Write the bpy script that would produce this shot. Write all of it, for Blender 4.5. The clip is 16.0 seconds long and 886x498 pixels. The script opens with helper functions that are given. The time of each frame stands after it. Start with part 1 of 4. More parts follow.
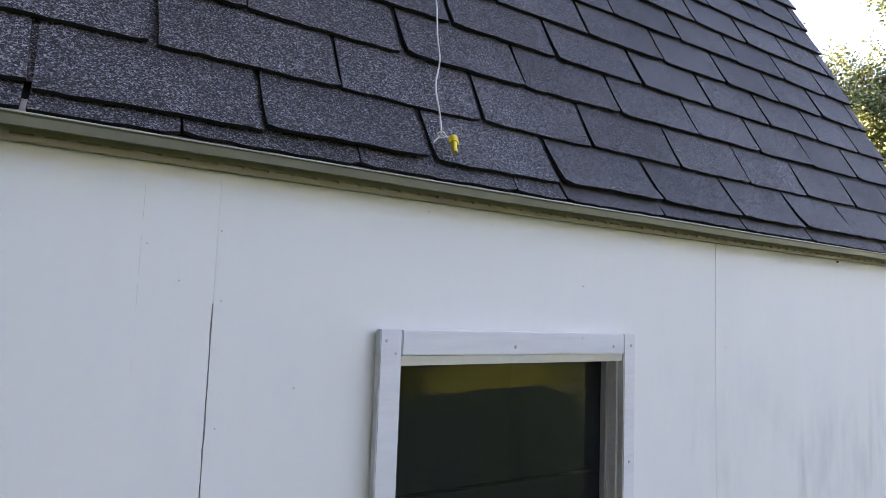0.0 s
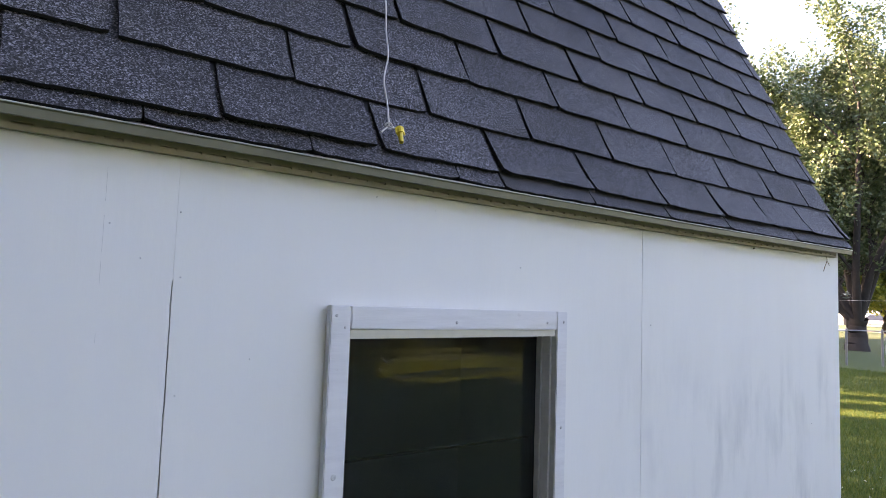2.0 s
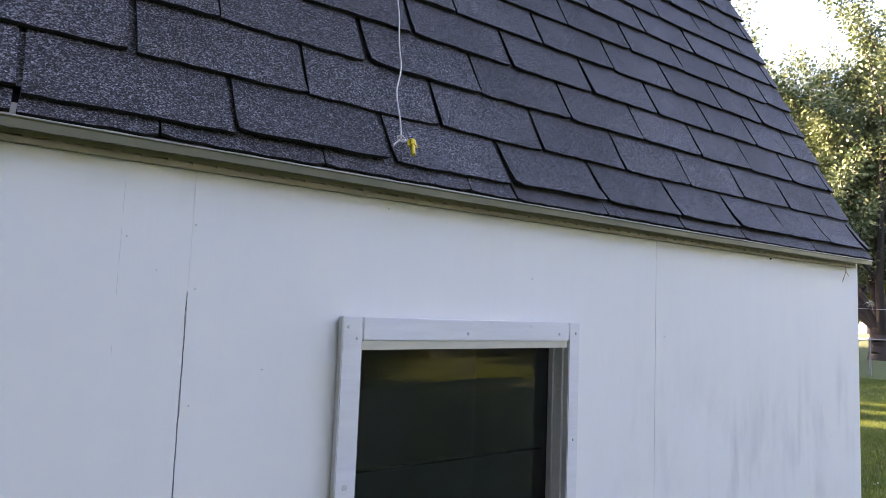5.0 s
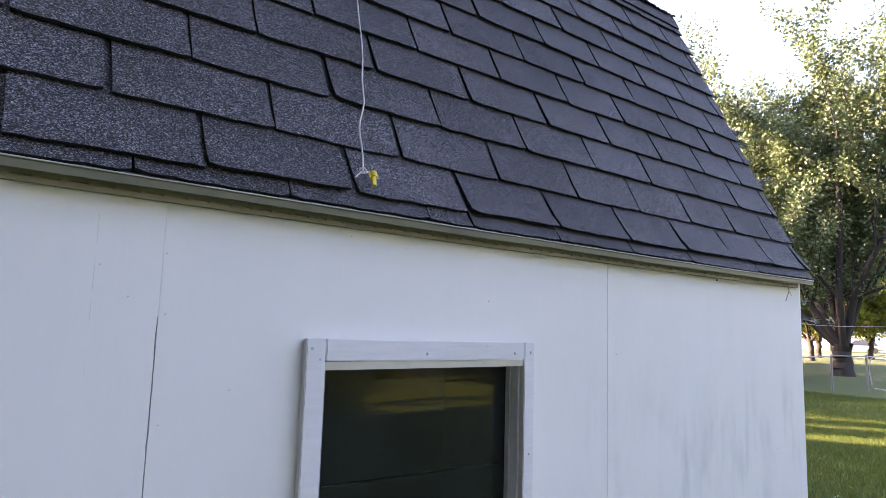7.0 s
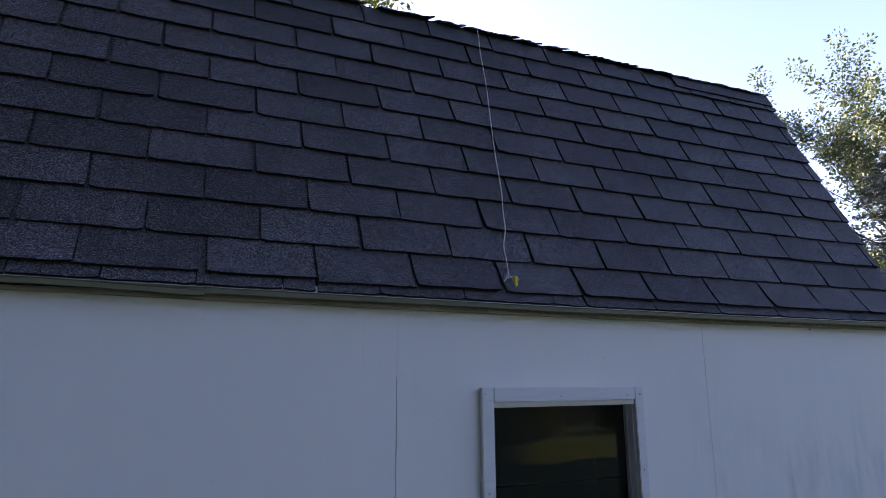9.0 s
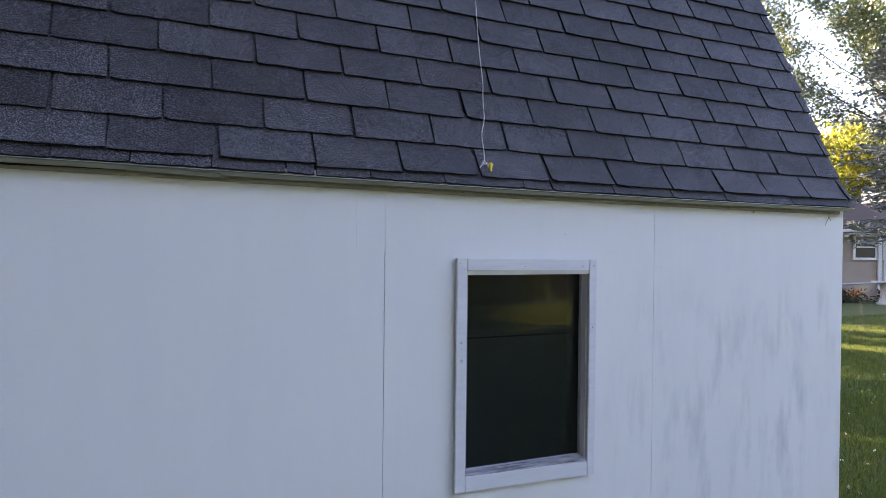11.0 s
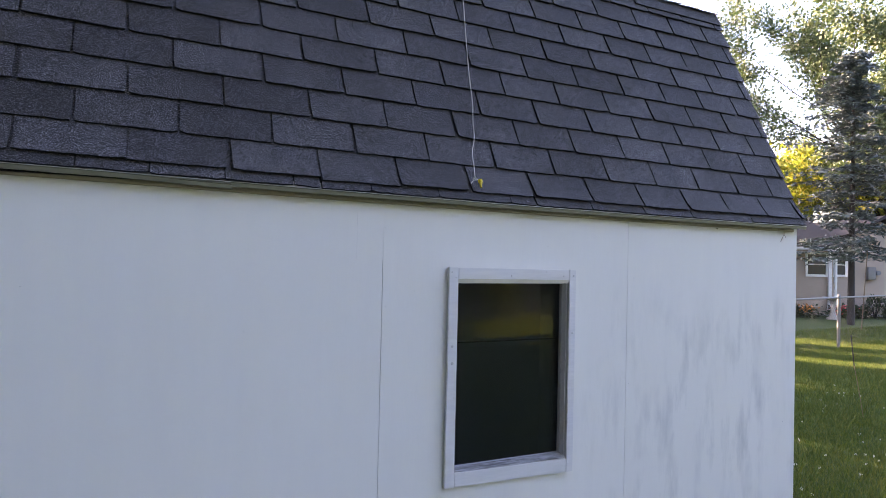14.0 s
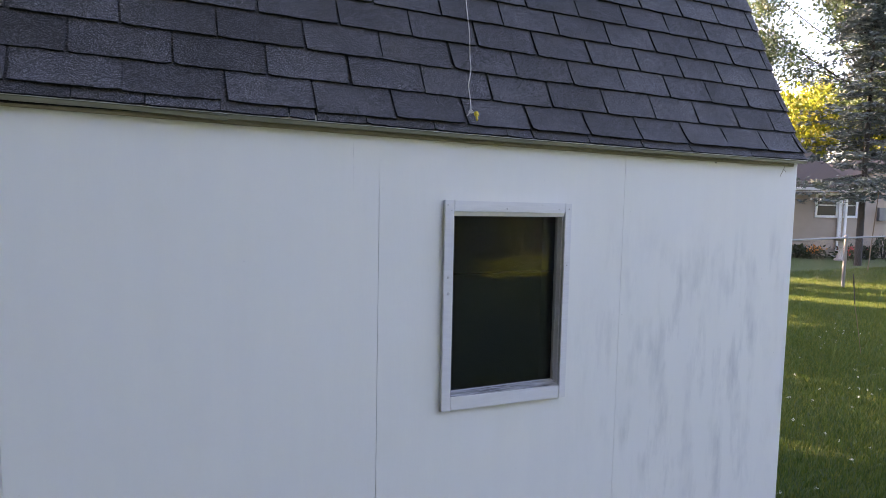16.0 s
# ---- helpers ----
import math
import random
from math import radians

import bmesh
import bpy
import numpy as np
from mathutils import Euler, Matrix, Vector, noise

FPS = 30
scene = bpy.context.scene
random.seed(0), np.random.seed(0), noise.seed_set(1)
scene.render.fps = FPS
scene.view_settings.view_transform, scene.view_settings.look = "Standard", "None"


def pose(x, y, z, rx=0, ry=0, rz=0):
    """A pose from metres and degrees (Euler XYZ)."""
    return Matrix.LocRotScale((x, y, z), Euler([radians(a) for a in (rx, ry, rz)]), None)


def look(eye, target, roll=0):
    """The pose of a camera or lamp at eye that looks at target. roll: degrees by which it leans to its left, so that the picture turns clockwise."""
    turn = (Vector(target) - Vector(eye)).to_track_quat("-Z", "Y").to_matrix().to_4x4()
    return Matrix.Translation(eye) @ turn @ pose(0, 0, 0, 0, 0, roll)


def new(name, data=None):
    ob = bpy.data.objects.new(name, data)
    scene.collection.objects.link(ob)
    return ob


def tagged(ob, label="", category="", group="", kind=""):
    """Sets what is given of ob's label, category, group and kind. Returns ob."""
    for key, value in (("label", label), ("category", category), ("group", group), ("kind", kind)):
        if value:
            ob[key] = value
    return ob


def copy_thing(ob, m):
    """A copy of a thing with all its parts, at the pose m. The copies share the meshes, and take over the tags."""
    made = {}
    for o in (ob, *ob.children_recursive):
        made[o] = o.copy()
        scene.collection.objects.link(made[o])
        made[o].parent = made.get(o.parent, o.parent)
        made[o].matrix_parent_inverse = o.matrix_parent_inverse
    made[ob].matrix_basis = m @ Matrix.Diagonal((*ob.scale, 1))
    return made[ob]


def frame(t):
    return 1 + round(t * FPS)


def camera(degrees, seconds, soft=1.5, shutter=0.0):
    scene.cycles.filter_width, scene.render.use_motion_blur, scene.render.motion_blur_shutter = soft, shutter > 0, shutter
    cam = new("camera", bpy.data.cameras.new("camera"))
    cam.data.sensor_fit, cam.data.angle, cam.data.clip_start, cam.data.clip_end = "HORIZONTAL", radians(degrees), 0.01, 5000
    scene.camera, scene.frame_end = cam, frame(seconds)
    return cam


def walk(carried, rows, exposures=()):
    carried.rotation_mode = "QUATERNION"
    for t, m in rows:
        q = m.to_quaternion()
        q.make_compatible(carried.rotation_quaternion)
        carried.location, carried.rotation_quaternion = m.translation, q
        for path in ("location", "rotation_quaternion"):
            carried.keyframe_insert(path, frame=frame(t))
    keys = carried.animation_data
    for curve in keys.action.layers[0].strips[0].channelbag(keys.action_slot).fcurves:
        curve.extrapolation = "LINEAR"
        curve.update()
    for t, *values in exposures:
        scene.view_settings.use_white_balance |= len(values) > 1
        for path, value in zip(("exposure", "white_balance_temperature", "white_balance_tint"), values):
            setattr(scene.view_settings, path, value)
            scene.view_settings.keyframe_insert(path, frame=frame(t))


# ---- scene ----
cam = camera(71.8, 16.0, soft=0.6)
PATH = [
    (0, (-0.181, -0.987, 1.929), (0.837, 0.725, 2.107), 2.1),
    (0.5, (-0.186, -1.01, 1.912), (0.899, 0.663, 2.066), 2.5),
    (1, (-0.191, -1.027, 1.915), (0.942, 0.615, 2.042), 1.2),
    (1.5, (-0.205, -1.059, 1.909), (0.936, 0.578, 2.042), 1.4),
    (2, (-0.215, -1.077, 1.906), (0.929, 0.557, 2.058), 2.0),
    (2.5, (-0.223, -1.096, 1.914), (0.921, 0.532, 2.124), 1.4),
    (3, (-0.228, -1.119, 1.916), (0.858, 0.543, 2.161), 2.3),
    (3.5, (-0.231, -1.111, 1.917), (0.858, 0.55, 2.157), 1.8),
    (4, (-0.221, -1.092, 1.915), (0.866, 0.574, 2.122), 1.9),
    (4.2, (-0.219, -1.088, 1.916), (0.87, 0.579, 2.101), 2.1),
    (6.3, (-0.204, -1.103, 1.918), (0.932, 0.536, 2.073), 1.3),
    (6.5, (-0.207, -1.109, 1.923), (0.924, 0.532, 2.093), 0.4),
    (7, (-0.234, -1.174, 1.921), (0.931, 0.434, 2.16), 1.8),
    (7.5, (-0.277, -1.423, 1.916), (0.724, 0.292, 2.154), 0.1),
    (8, (-0.345, -1.586, 1.938), (0.61, 0.136, 2.286), 1.2),
    (8.5, (-0.475, -1.662, 1.897), (0.349, 0.061, 2.492), -0.3),
    (9, (-0.582, -1.809, 1.913), (0.156, 0.003, 2.324), -0.4),
    (9.5, (-0.605, -1.859, 1.955), (0.154, -0.021, 2.172), 0.0),
    (10, (-0.584, -1.995, 1.962), (0.177, -0.146, 2.007), 2.0),
    (10.2, (-0.555, -2.042, 1.957), (0.16, -0.175, 1.96), 1.5),
    (12.3, (-0.852, -2.133, 1.914), (0.085, -0.367, 1.923), 0.4),
    (12.5, (-0.838, -2.144, 1.92), (0.095, -0.375, 1.951), 1.3),
    (13, (-0.797, -2.168, 1.923), (0.093, -0.377, 1.96), -0.0),
    (13.5, (-0.821, -2.195, 1.924), (0.057, -0.399, 1.975), 1.1),
    (14, (-0.814, -2.209, 1.917), (0.057, -0.408, 1.947), 1.3),
    (14.5, (-0.802, -2.212, 1.905), (0.063, -0.409, 1.872), 1.4),
    (15, (-0.793, -2.242, 1.893), (0.07, -0.44, 1.811), 0.9),
    (15.5, (-0.797, -2.266, 1.885), (0.06, -0.462, 1.782), 0.9),
    (16, (-0.787, -2.268, 1.879), (0.061, -0.463, 1.721), 1.2),
]
EXPOSURES = [(0.0, 3.98, 7150, 36), (0.8, 3.92, 7000, 36), (4.2, 3.89, 6850, 38), (7.0, 3.91, 6800, 38), (7.5, 3.90, 6600, 39), (8.0, 3.90, 6300, 41), (8.5, 3.26, 6050, 40), (9.0, 2.54, 5850, 40), (9.5, 3.16, 6200, 37), (10.0, 3.51, 6450, 37), (12.3, 3.70, 6550, 38), (16.0, 3.69, 6900, 36)]
walk(cam, [(t, look(eye, target, roll)) for t, eye, target, roll in PATH], EXPOSURES)

# ---- daylight: a low evening sun behind the shed ----
SUN_AZ, SUN_EL = -32.0, 15.3
world = bpy.data.worlds.new("evening_sky")
scene.world = world
world.use_nodes = True
wn = world.node_tree
sky = wn.nodes.new("ShaderNodeTexSky")
sky.sky_type, sky.sun_disc = "NISHITA", False
sky.sun_elevation, sky.sun_rotation = radians(SUN_EL), radians(SUN_AZ)
sky.air_density, sky.dust_density, sky.ozone_density = 1.0, 3.0, 1.0
wn.links.new(sky.outputs[0], wn.nodes["Background"].inputs[0])
wn.nodes["Background"].inputs[1].default_value = 0.115
sun_way = Vector((math.sin(radians(SUN_AZ)) * math.cos(radians(SUN_EL)), math.cos(radians(SUN_AZ)) * math.cos(radians(SUN_EL)), math.sin(radians(SUN_EL))))
sun = new("sun", bpy.data.lights.new("sun", "SUN"))
sun.data.energy, sun.data.angle, sun.data.color = 5.0, radians(0.6), (1.0, 0.78, 0.5)
sun.matrix_world = look(sun_way * 60, (0, 0, 0))


# ---- materials ----
class Mat:
    """A node material with a few short-hands."""

    def __init__(self, name, rough=0.6, metal=0.0):
        self.m = bpy.data.materials.new(name)
        self.m.use_nodes = True
        self.t = self.m.node_tree
        self.b = self.t.nodes["Principled BSDF"]
        self.b.inputs["Roughness"].default_value = rough
        self.b.inputs["Metallic"].default_value = metal
        self.co = self.t.nodes.new("ShaderNodeTexCoord").outputs["Object"]

    def link(self, a, b):
        self.t.links.new(a, b)

    def mapped(self, scale, source=None):
        n = self.t.nodes.new("ShaderNodeMapping")
        n.inputs["Scale"].default_value = scale if hasattr(scale, "__len__") else (scale,) * 3
        self.link(source or self.co, n.inputs["Vector"])
        return n.outputs[0]

    def noise(self, scale, detail=4.0, rough=0.55, stretch=(1, 1, 1)):
        n = self.t.nodes.new("ShaderNodeTexNoise")
        n.inputs["Scale"].default_value, n.inputs["Detail"].default_value, n.inputs["Roughness"].default_value = scale, detail, rough
        self.link(self.mapped(stretch), n.inputs["Vector"])
        return n.outputs["Fac"]

    def ramp(self, fac, stops):
        n = self.t.nodes.new("ShaderNodeValToRGB")
        e = n.color_ramp.elements
        while len(e) < len(stops):
            e.new(0.5)
        for k, (p, c) in enumerate(stops):
            e[k].position = p
            e[k].color = (*c, 1) if hasattr(c, "__len__") else (c, c, c, 1)
        self.link(fac, n.inputs[0])
        return n.outputs[0]

    def mix(self, fac, a, b, mode="MIX"):
        n = self.t.nodes.new("ShaderNodeMix")
        n.data_type, n.blend_type = "RGBA", mode
        for sock, v in ((n.inputs[0], fac), (n.inputs[6], a), (n.inputs[7], b)):
            if hasattr(v, "is_linked"):
                self.link(v, sock)
            elif hasattr(v, "__len__"):
                sock.default_value = (*v, 1)
            else:
                sock.default_value = v
        return n.outputs[2]

    def math(self, op, a, b=0.0):
        n = self.t.nodes.new("ShaderNodeMath")
        n.operation = op
        for sock, v in ((n.inputs[0], a), (n.inputs[1], b)):
            if hasattr(v, "is_linked"):
                self.link(v, sock)
            else:
                sock.default_value = v
        return n.outputs[0]

    def axis(self, k):
        n = self.t.nodes.new("ShaderNodeSeparateXYZ")
        self.link(self.co, n.inputs[0])
        return n.outputs[k]

    def random(self):
        return self.t.nodes.new("ShaderNodeObjectInfo").outputs["Random"]

    def island(self):
        return self.t.nodes.new("ShaderNodeNewGeometry").outputs["Random Per Island"]

    def color(self, c):
        if hasattr(c, "is_linked"):
            self.link(c, self.b.inputs["Base Color"])
        else:
            self.b.inputs["Base Color"].default_value = (*c, 1)
        return self

    def bump(self, height, strength=0.3, distance=0.002):
        n = self.t.nodes.new("ShaderNodeBump")
        n.inputs["Strength"].default_value, n.inputs["Distance"].default_value = strength, distance
        self.link(height, n.inputs["Height"])
        self.link(n.outputs[0], self.b.inputs["Normal"])
        return self


def plain(name, c, rough=0.6, metal=0.0, vary=0.12, scale=30.0):
    m = Mat(name, rough, metal)
    n = m.noise(scale)
    m.color(m.mix(n, tuple(v * (1 - vary) for v in c), tuple(min(1, v * (1 + vary)) for v in c)))
    return m.m


def wall_paint():
    m = Mat("white_wall_paint", 0.55)
    base = m.mix(m.noise(1.6, 3), (0.775, 0.775, 0.75), (0.83, 0.825, 0.795))
    base = m.mix(m.math("MULTIPLY", m.noise(2.2, 4, 0.6, (5, 5, 0.55)), 0.30), base, (0.64, 0.64, 0.645))
    # mildew runs on the panel past the second seam
    streak = m.ramp(m.noise(2.4, 5, 0.62, (4.0, 4.0, 0.9)), [(0.48, 0.0), (0.72, 1.0)])
    patch = m.ramp(m.noise(2.3, 3, 0.55), [(0.38, 0.0), (0.62, 1.0)])
    side = m.ramp(m.math("DIVIDE", m.axis(0), 3.0), [(0.28, 0.04), (0.45, 0.9)])
    low = m.ramp(m.math("DIVIDE", m.axis(2), 2.1), [(0.70, 1.0), (0.93, 0.0)])
    dirt = m.math("MULTIPLY", m.math("MULTIPLY", streak, patch), m.math("MULTIPLY", side, low))
    base = m.mix(m.math("MULTIPLY", dirt, 0.7), base, (0.36, 0.38, 0.40))
    spots = m.ramp(m.noise(38, 2, 0.5), [(0.76, 0.0), (0.80, 1.0)])
    base = m.mix(m.math("MULTIPLY", spots, 0.32), base, (0.5, 0.5, 0.5))
    m.color(base)
    m.bump(m.noise(14, 5, 0.6, (3, 3, 0.6)), 0.25, 0.0015)
    return m.m


def trim_paint():
    m = Mat("white_trim_paint", 0.5)
    grain = m.noise(60, 5, 0.6, (0.12, 1, 1))
    worn = m.ramp(m.noise(22, 6, 0.65), [(0.66, 0.0), (0.73, 1.0)])
    m.color(m.mix(m.math("MULTIPLY", worn, 0.35), m.mix(grain, (0.60, 0.60, 0.615), (0.76, 0.76, 0.765)), (0.42, 0.40, 0.38)))
    m.bump(grain, 0.6, 0.002)
    return m.m


def weathered_sill():
    m = Mat("weathered_sill_paint", 0.75)
    grain = m.ramp(m.noise(70, 6, 0.7, (0.10, 1, 1)), [(0.40, 0.0), (0.56, 1.0)])
    patch = m.ramp(m.noise(11, 4, 0.6, (0.5, 1, 1)), [(0.36, 0.25), (0.66, 1.0)])
    m.color(m.mix(m.math("MULTIPLY", grain, patch), (0.46, 0.46, 0.46), (0.075, 0.068, 0.064)))
    m.bump(grain, 0.8, 0.002)
    return m.m


def granules():
    m = Mat("asphalt_granules", 0.8)
    grain = m.t.nodes.new("ShaderNodeTexVoronoi")
    grain.inputs["Scale"].default_value = 480
    m.link(m.co, grain.inputs["Vector"])
    each_grain = m.t.nodes.new("ShaderNodeSeparateColor")
    m.link(grain.outputs["Color"], each_grain.inputs[0])
    tone = m.ramp(each_grain.outputs[0], [(0.0, (0.004, 0.004, 0.004)), (0.34, (0.014, 0.0138, 0.016)), (0.68, (0.080, 0.078, 0.089)), (1.0, (0.235, 0.23, 0.255))])
    # clumps of pale and dark granules, then rain-washed and brownish patches
    tone = m.mix(1.0, tone, m.ramp(m.noise(235, 3, 0.7), [(0.34, 0.40), (0.5, 0.88), (0.66, 1.7)]), "MULTIPLY")
    tone = m.mix(1.0, tone, m.ramp(m.noise(5, 4, 0.6), [(0.35, 0.8), (0.65, 1.2)]), "MULTIPLY")
    brown = m.mix(m.ramp(m.noise(6, 3), [(0.45, 0.0), (0.75, 0.25)]), tone, (0.050, 0.044, 0.040))
    each = m.ramp(m.random(), [(0.0, 0.66), (0.35, 0.9), (0.7, 1.0), (1.0, 1.22)])
    m.color(m.mix(1.0, brown, each, "MULTIPLY"))
    m.b.inputs["Specular IOR Level"].default_value = 0.5
    m.bump(each_grain.outputs[1], 0.8, 0.0018)
    return m.m


def grass_ground():
    m = Mat("lawn", 0.95)
    a = m.mix(m.noise(0.35, 4), (0.030, 0.070, 0.009), (0.052, 0.098, 0.013))
    a = m.mix(m.math("MULTIPLY", m.noise(9.0, 5, 0.7), 0.6), a, (0.10, 0.13, 0.025))
    a = m.mix(m.ramp(m.noise(45.0, 4, 0.7), [(0.35, 0.75), (0.65, 0.0)]), a, (0.018, 0.028, 0.006))
    m.color(a)
    m.bump(m.noise(40, 5, 0.7), 0.8, 0.03)
    return m.m


def foliage(name, c1, c2, c3, share=0.45, rough=0.55):
    """Leaves that let some of the sun through."""
    m = Mat(name, rough)
    col = m.ramp(m.island(), [(0.0, c1), (0.6, c2), (1.0, c3)])
    m.color(col)
    tr = m.t.nodes.new("ShaderNodeBsdfTranslucent")
    m.link(m.mix(1.0, col, (1.45, 1.5, 0.75), "MULTIPLY"), tr.inputs["Color"])
    mx = m.t.nodes.new("ShaderNodeMixShader")
    mx.inputs[0].default_value = share
    m.link(m.b.outputs[0], mx.inputs[1])
    m.link(tr.outputs[0], mx.inputs[2])
    m.link(mx.outputs[0], m.t.nodes["Material Output"].inputs[0])
    return m.m


def bark(name, c):
    m = Mat(name, 0.95)
    n = m.noise(9, 5, 0.7, (1, 1, 0.2))
    m.color(m.mix(n, tuple(v * 0.5 for v in c), tuple(v * 1.5 for v in c)))
    m.bump(n, 0.8, 0.03)
    return m.m


def window_glass():
    m = Mat("dusty_glass", 0.03)
    m.b.inputs["Transmission Weight"].default_value = 1.0
    m.b.inputs["IOR"].default_value = 1.47
    m.color((0.22, 0.27, 0.31))
    dust = m.ramp(m.noise(120, 4, 0.7), [(0.55, 0.02), (0.8, 0.10)])
    m.link(dust, m.b.inputs["Roughness"])
    m.bump(m.noise(4, 2, 0.5, (0.5, 1, 6)), 1.0, 0.0004)
    # a thin film of grey dust over the old, slightly wavy pane
    film = m.t.nodes.new("ShaderNodeBsdfDiffuse")
    film.inputs["Color"].default_value = (0.74, 0.80, 0.90, 1)
    mx = m.t.nodes.new("ShaderNodeMixShader")
    m.link(m.ramp(m.noise(7, 5, 0.7), [(0.35, 0.005), (0.75, 0.016)]), mx.inputs[0])
    m.link(m.b.outputs[0], mx.inputs[1])
    m.link(film.outputs[0], mx.inputs[2])
    m.link(mx.outputs[0], m.t.nodes["Material Output"].inputs[0])
    return m.m


PAINT, TRIM, GRIT, SILL = wall_paint(), trim_paint(), granules(), weathered_sill()
EDGE = plain("asphalt_edge", (0.012, 0.012, 0.014), 0.9)
OLIVE = plain("weathered_olive_metal", (0.33, 0.305, 0.215), 0.5, 0.0, 0.2, 18)
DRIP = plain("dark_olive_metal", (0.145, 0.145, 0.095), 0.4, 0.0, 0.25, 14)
LIP = plain("worn_bright_metal", (0.50, 0.49, 0.45), 0.35, 0.3, 0.25, 9)
CREAM = plain("cream_paint", (0.54, 0.51, 0.41), 0.6, 0.0, 0.15, 20)
GREYWOOD = plain("grey_weathered_wood", (0.40, 0.40, 0.41), 0.8, 0.0, 0.3, 45)
DARK = plain("dark_interior", (0.02, 0.02, 0.02), 0.9)
RAWWOOD = plain("bare_lumber", (0.18, 0.13, 0.08), 0.85, 0.0, 0.3, 20)
WORN = plain("chipped_paint", (0.50, 0.50, 0.50), 0.8, 0.0, 0.35, 200)
NAIL = plain("rusty_nail", (0.07, 0.055, 0.05), 0.6, 0.5)
STEEL = plain("galvanised_steel", (0.20, 0.205, 0.21), 0.5, 0.3, 0.15, 12)
WIRE = plain("dull_fence_wire", (0.07, 0.073, 0.075), 0.6, 0.2)
YELLOW = plain("yellow_plastic", (0.75, 0.55, 0.02), 0.4, 0.0, 0.06, 60)
CORD = plain("white_wire_sheath", (0.62, 0.58, 0.54), 0.55, 0.0, 0.15, 90)
GLASS = window_glass()
LAWN = grass_ground()
BLADE = foliage("grass_blade", (0.030, 0.064, 0.007), (0.056, 0.096, 0.011), (0.14, 0.145, 0.022), 0.35, 0.7)
CLOVER = plain("clover_bloom", (0.62, 0.62, 0.56), 0.8)
MAPLE = foliage("maple_leaves", (0.038, 0.070, 0.028), (0.064, 0.100, 0.042), (0.108, 0.140, 0.054), 0.13)
GOLD = foliage("sunlit_yellow_leaves", (0.08, 0.115, 0.02), (0.16, 0.18, 0.03), (0.27, 0.24, 0.045), 0.5)
NEEDLE = foliage("blue_spruce_needles", (0.04, 0.058, 0.06), (0.072, 0.10, 0.10), (0.13, 0.155, 0.15), 0.12)
SHRUB = foliage("dark_shrub_leaves", (0.014, 0.026, 0.010), (0.030, 0.050, 0.018), (0.06, 0.075, 0.026), 0.25)
BARK = bark("grey_brown_bark", (0.028, 0.024, 0.021))
PALEBARK = bark("pale_grey_spruce_bark", (0.048, 0.044, 0.041))
SIDING = plain("tan_vinyl_siding", (0.37, 0.30, 0.235), 0.6, 0.0, 0.08, 3)
WHITE = plain("white_vinyl", (0.78, 0.78, 0.77), 0.5, 0.0, 0.04, 5)
ROOFING = plain("brown_roof_shingle", (0.042, 0.035, 0.032), 0.9, 0.0, 0.35, 14)
PANE = plain("dark_window_pane", (0.03, 0.035, 0.045), 0.08)
BLACK = plain("black_shutter", (0.02, 0.02, 0.022), 0.6)
CONCRETE = plain("pale_concrete", (0.42, 0.40, 0.37), 0.85, 0.0, 0.15, 3)
REDBLOOM = plain("red_bloom", (0.55, 0.06, 0.06), 0.7, 0.0, 0.3, 20)
ORANGEBLOOM = plain("orange_bloom", (0.7, 0.25, 0.03), 0.7, 0.0, 0.3, 20)
GREYROOF = plain("pale_grey_shingle", (0.30, 0.29, 0.28), 0.9, 0.0, 0.2, 8)
REDROOF = plain("red_brown_awning", (0.45, 0.09, 0.04), 0.7)
CARPAINT = plain("grey_car_paint", (0.32, 0.34, 0.37), 0.25, 0.3)
RUBBER = plain("tyre_rubber", (0.015, 0.015, 0.016), 0.8)


# ---- building blocks ----
def part(name, bm, material, parent=None, label="", bevel=0.0):
    """One bmesh as one mesh object, under a thing or a part."""
    if bevel:
        bmesh.ops.bevel(bm, geom=bm.edges[:], offset=bevel, segments=2, affect="EDGES", clamp_overlap=True)
    bmesh.ops.recalc_face_normals(bm, faces=bm.faces[:])
    me = bpy.data.meshes.new(name)
    bm.to_mesh(me)
    bm.free()
    for mt in material if isinstance(material, (list, tuple)) else [material]:
        me.materials.append(mt)
    ob = new(name, me)
    if parent:
        ob.parent = parent
    if label:
        tagged(ob, label)
    return ob


def raw(name, verts, faces, material, parent=None, smooth=False):
    me = bpy.data.meshes.new(name)
    me.from_pydata(verts, [], faces)
    me.materials.append(material)
    if smooth:
        me.polygons.foreach_set("use_smooth", [True] * len(me.polygons))
    ob = new(name, me)
    if parent:
        ob.parent = parent
    return ob


def thing(name, at, label, category, group="", kind="", rz=0.0):
    ob = new(name)
    ob.matrix_world = pose(*at, 0, 0, rz)
    return tagged(ob, label, category, group, kind)


def box(x0, x1, y0, y1, z0, z1, bm=None):
    bm = bm or bmesh.new()
    bmesh.ops.create_cube(bm, size=1.0, matrix=Matrix.LocRotScale(((x0 + x1) / 2, (y0 + y1) / 2, (z0 + z1) / 2), None, (x1 - x0, y1 - y0, z1 - z0)))
    return bm


def prism(outline, x0, x1, bm=None):
    """An outline of (y, z) drawn out along x."""
    bm = bm or bmesh.new()
    a = [bm.verts.new((x0, y, z)) for y, z in outline]
    b = [bm.verts.new((x1, y, z)) for y, z in outline]
    bm.faces.new(a)
    bm.faces.new(b[::-1])
    for k in range(len(a)):
        bm.faces.new((a[k], a[k - 1], b[k - 1], b[k]))
    return bm


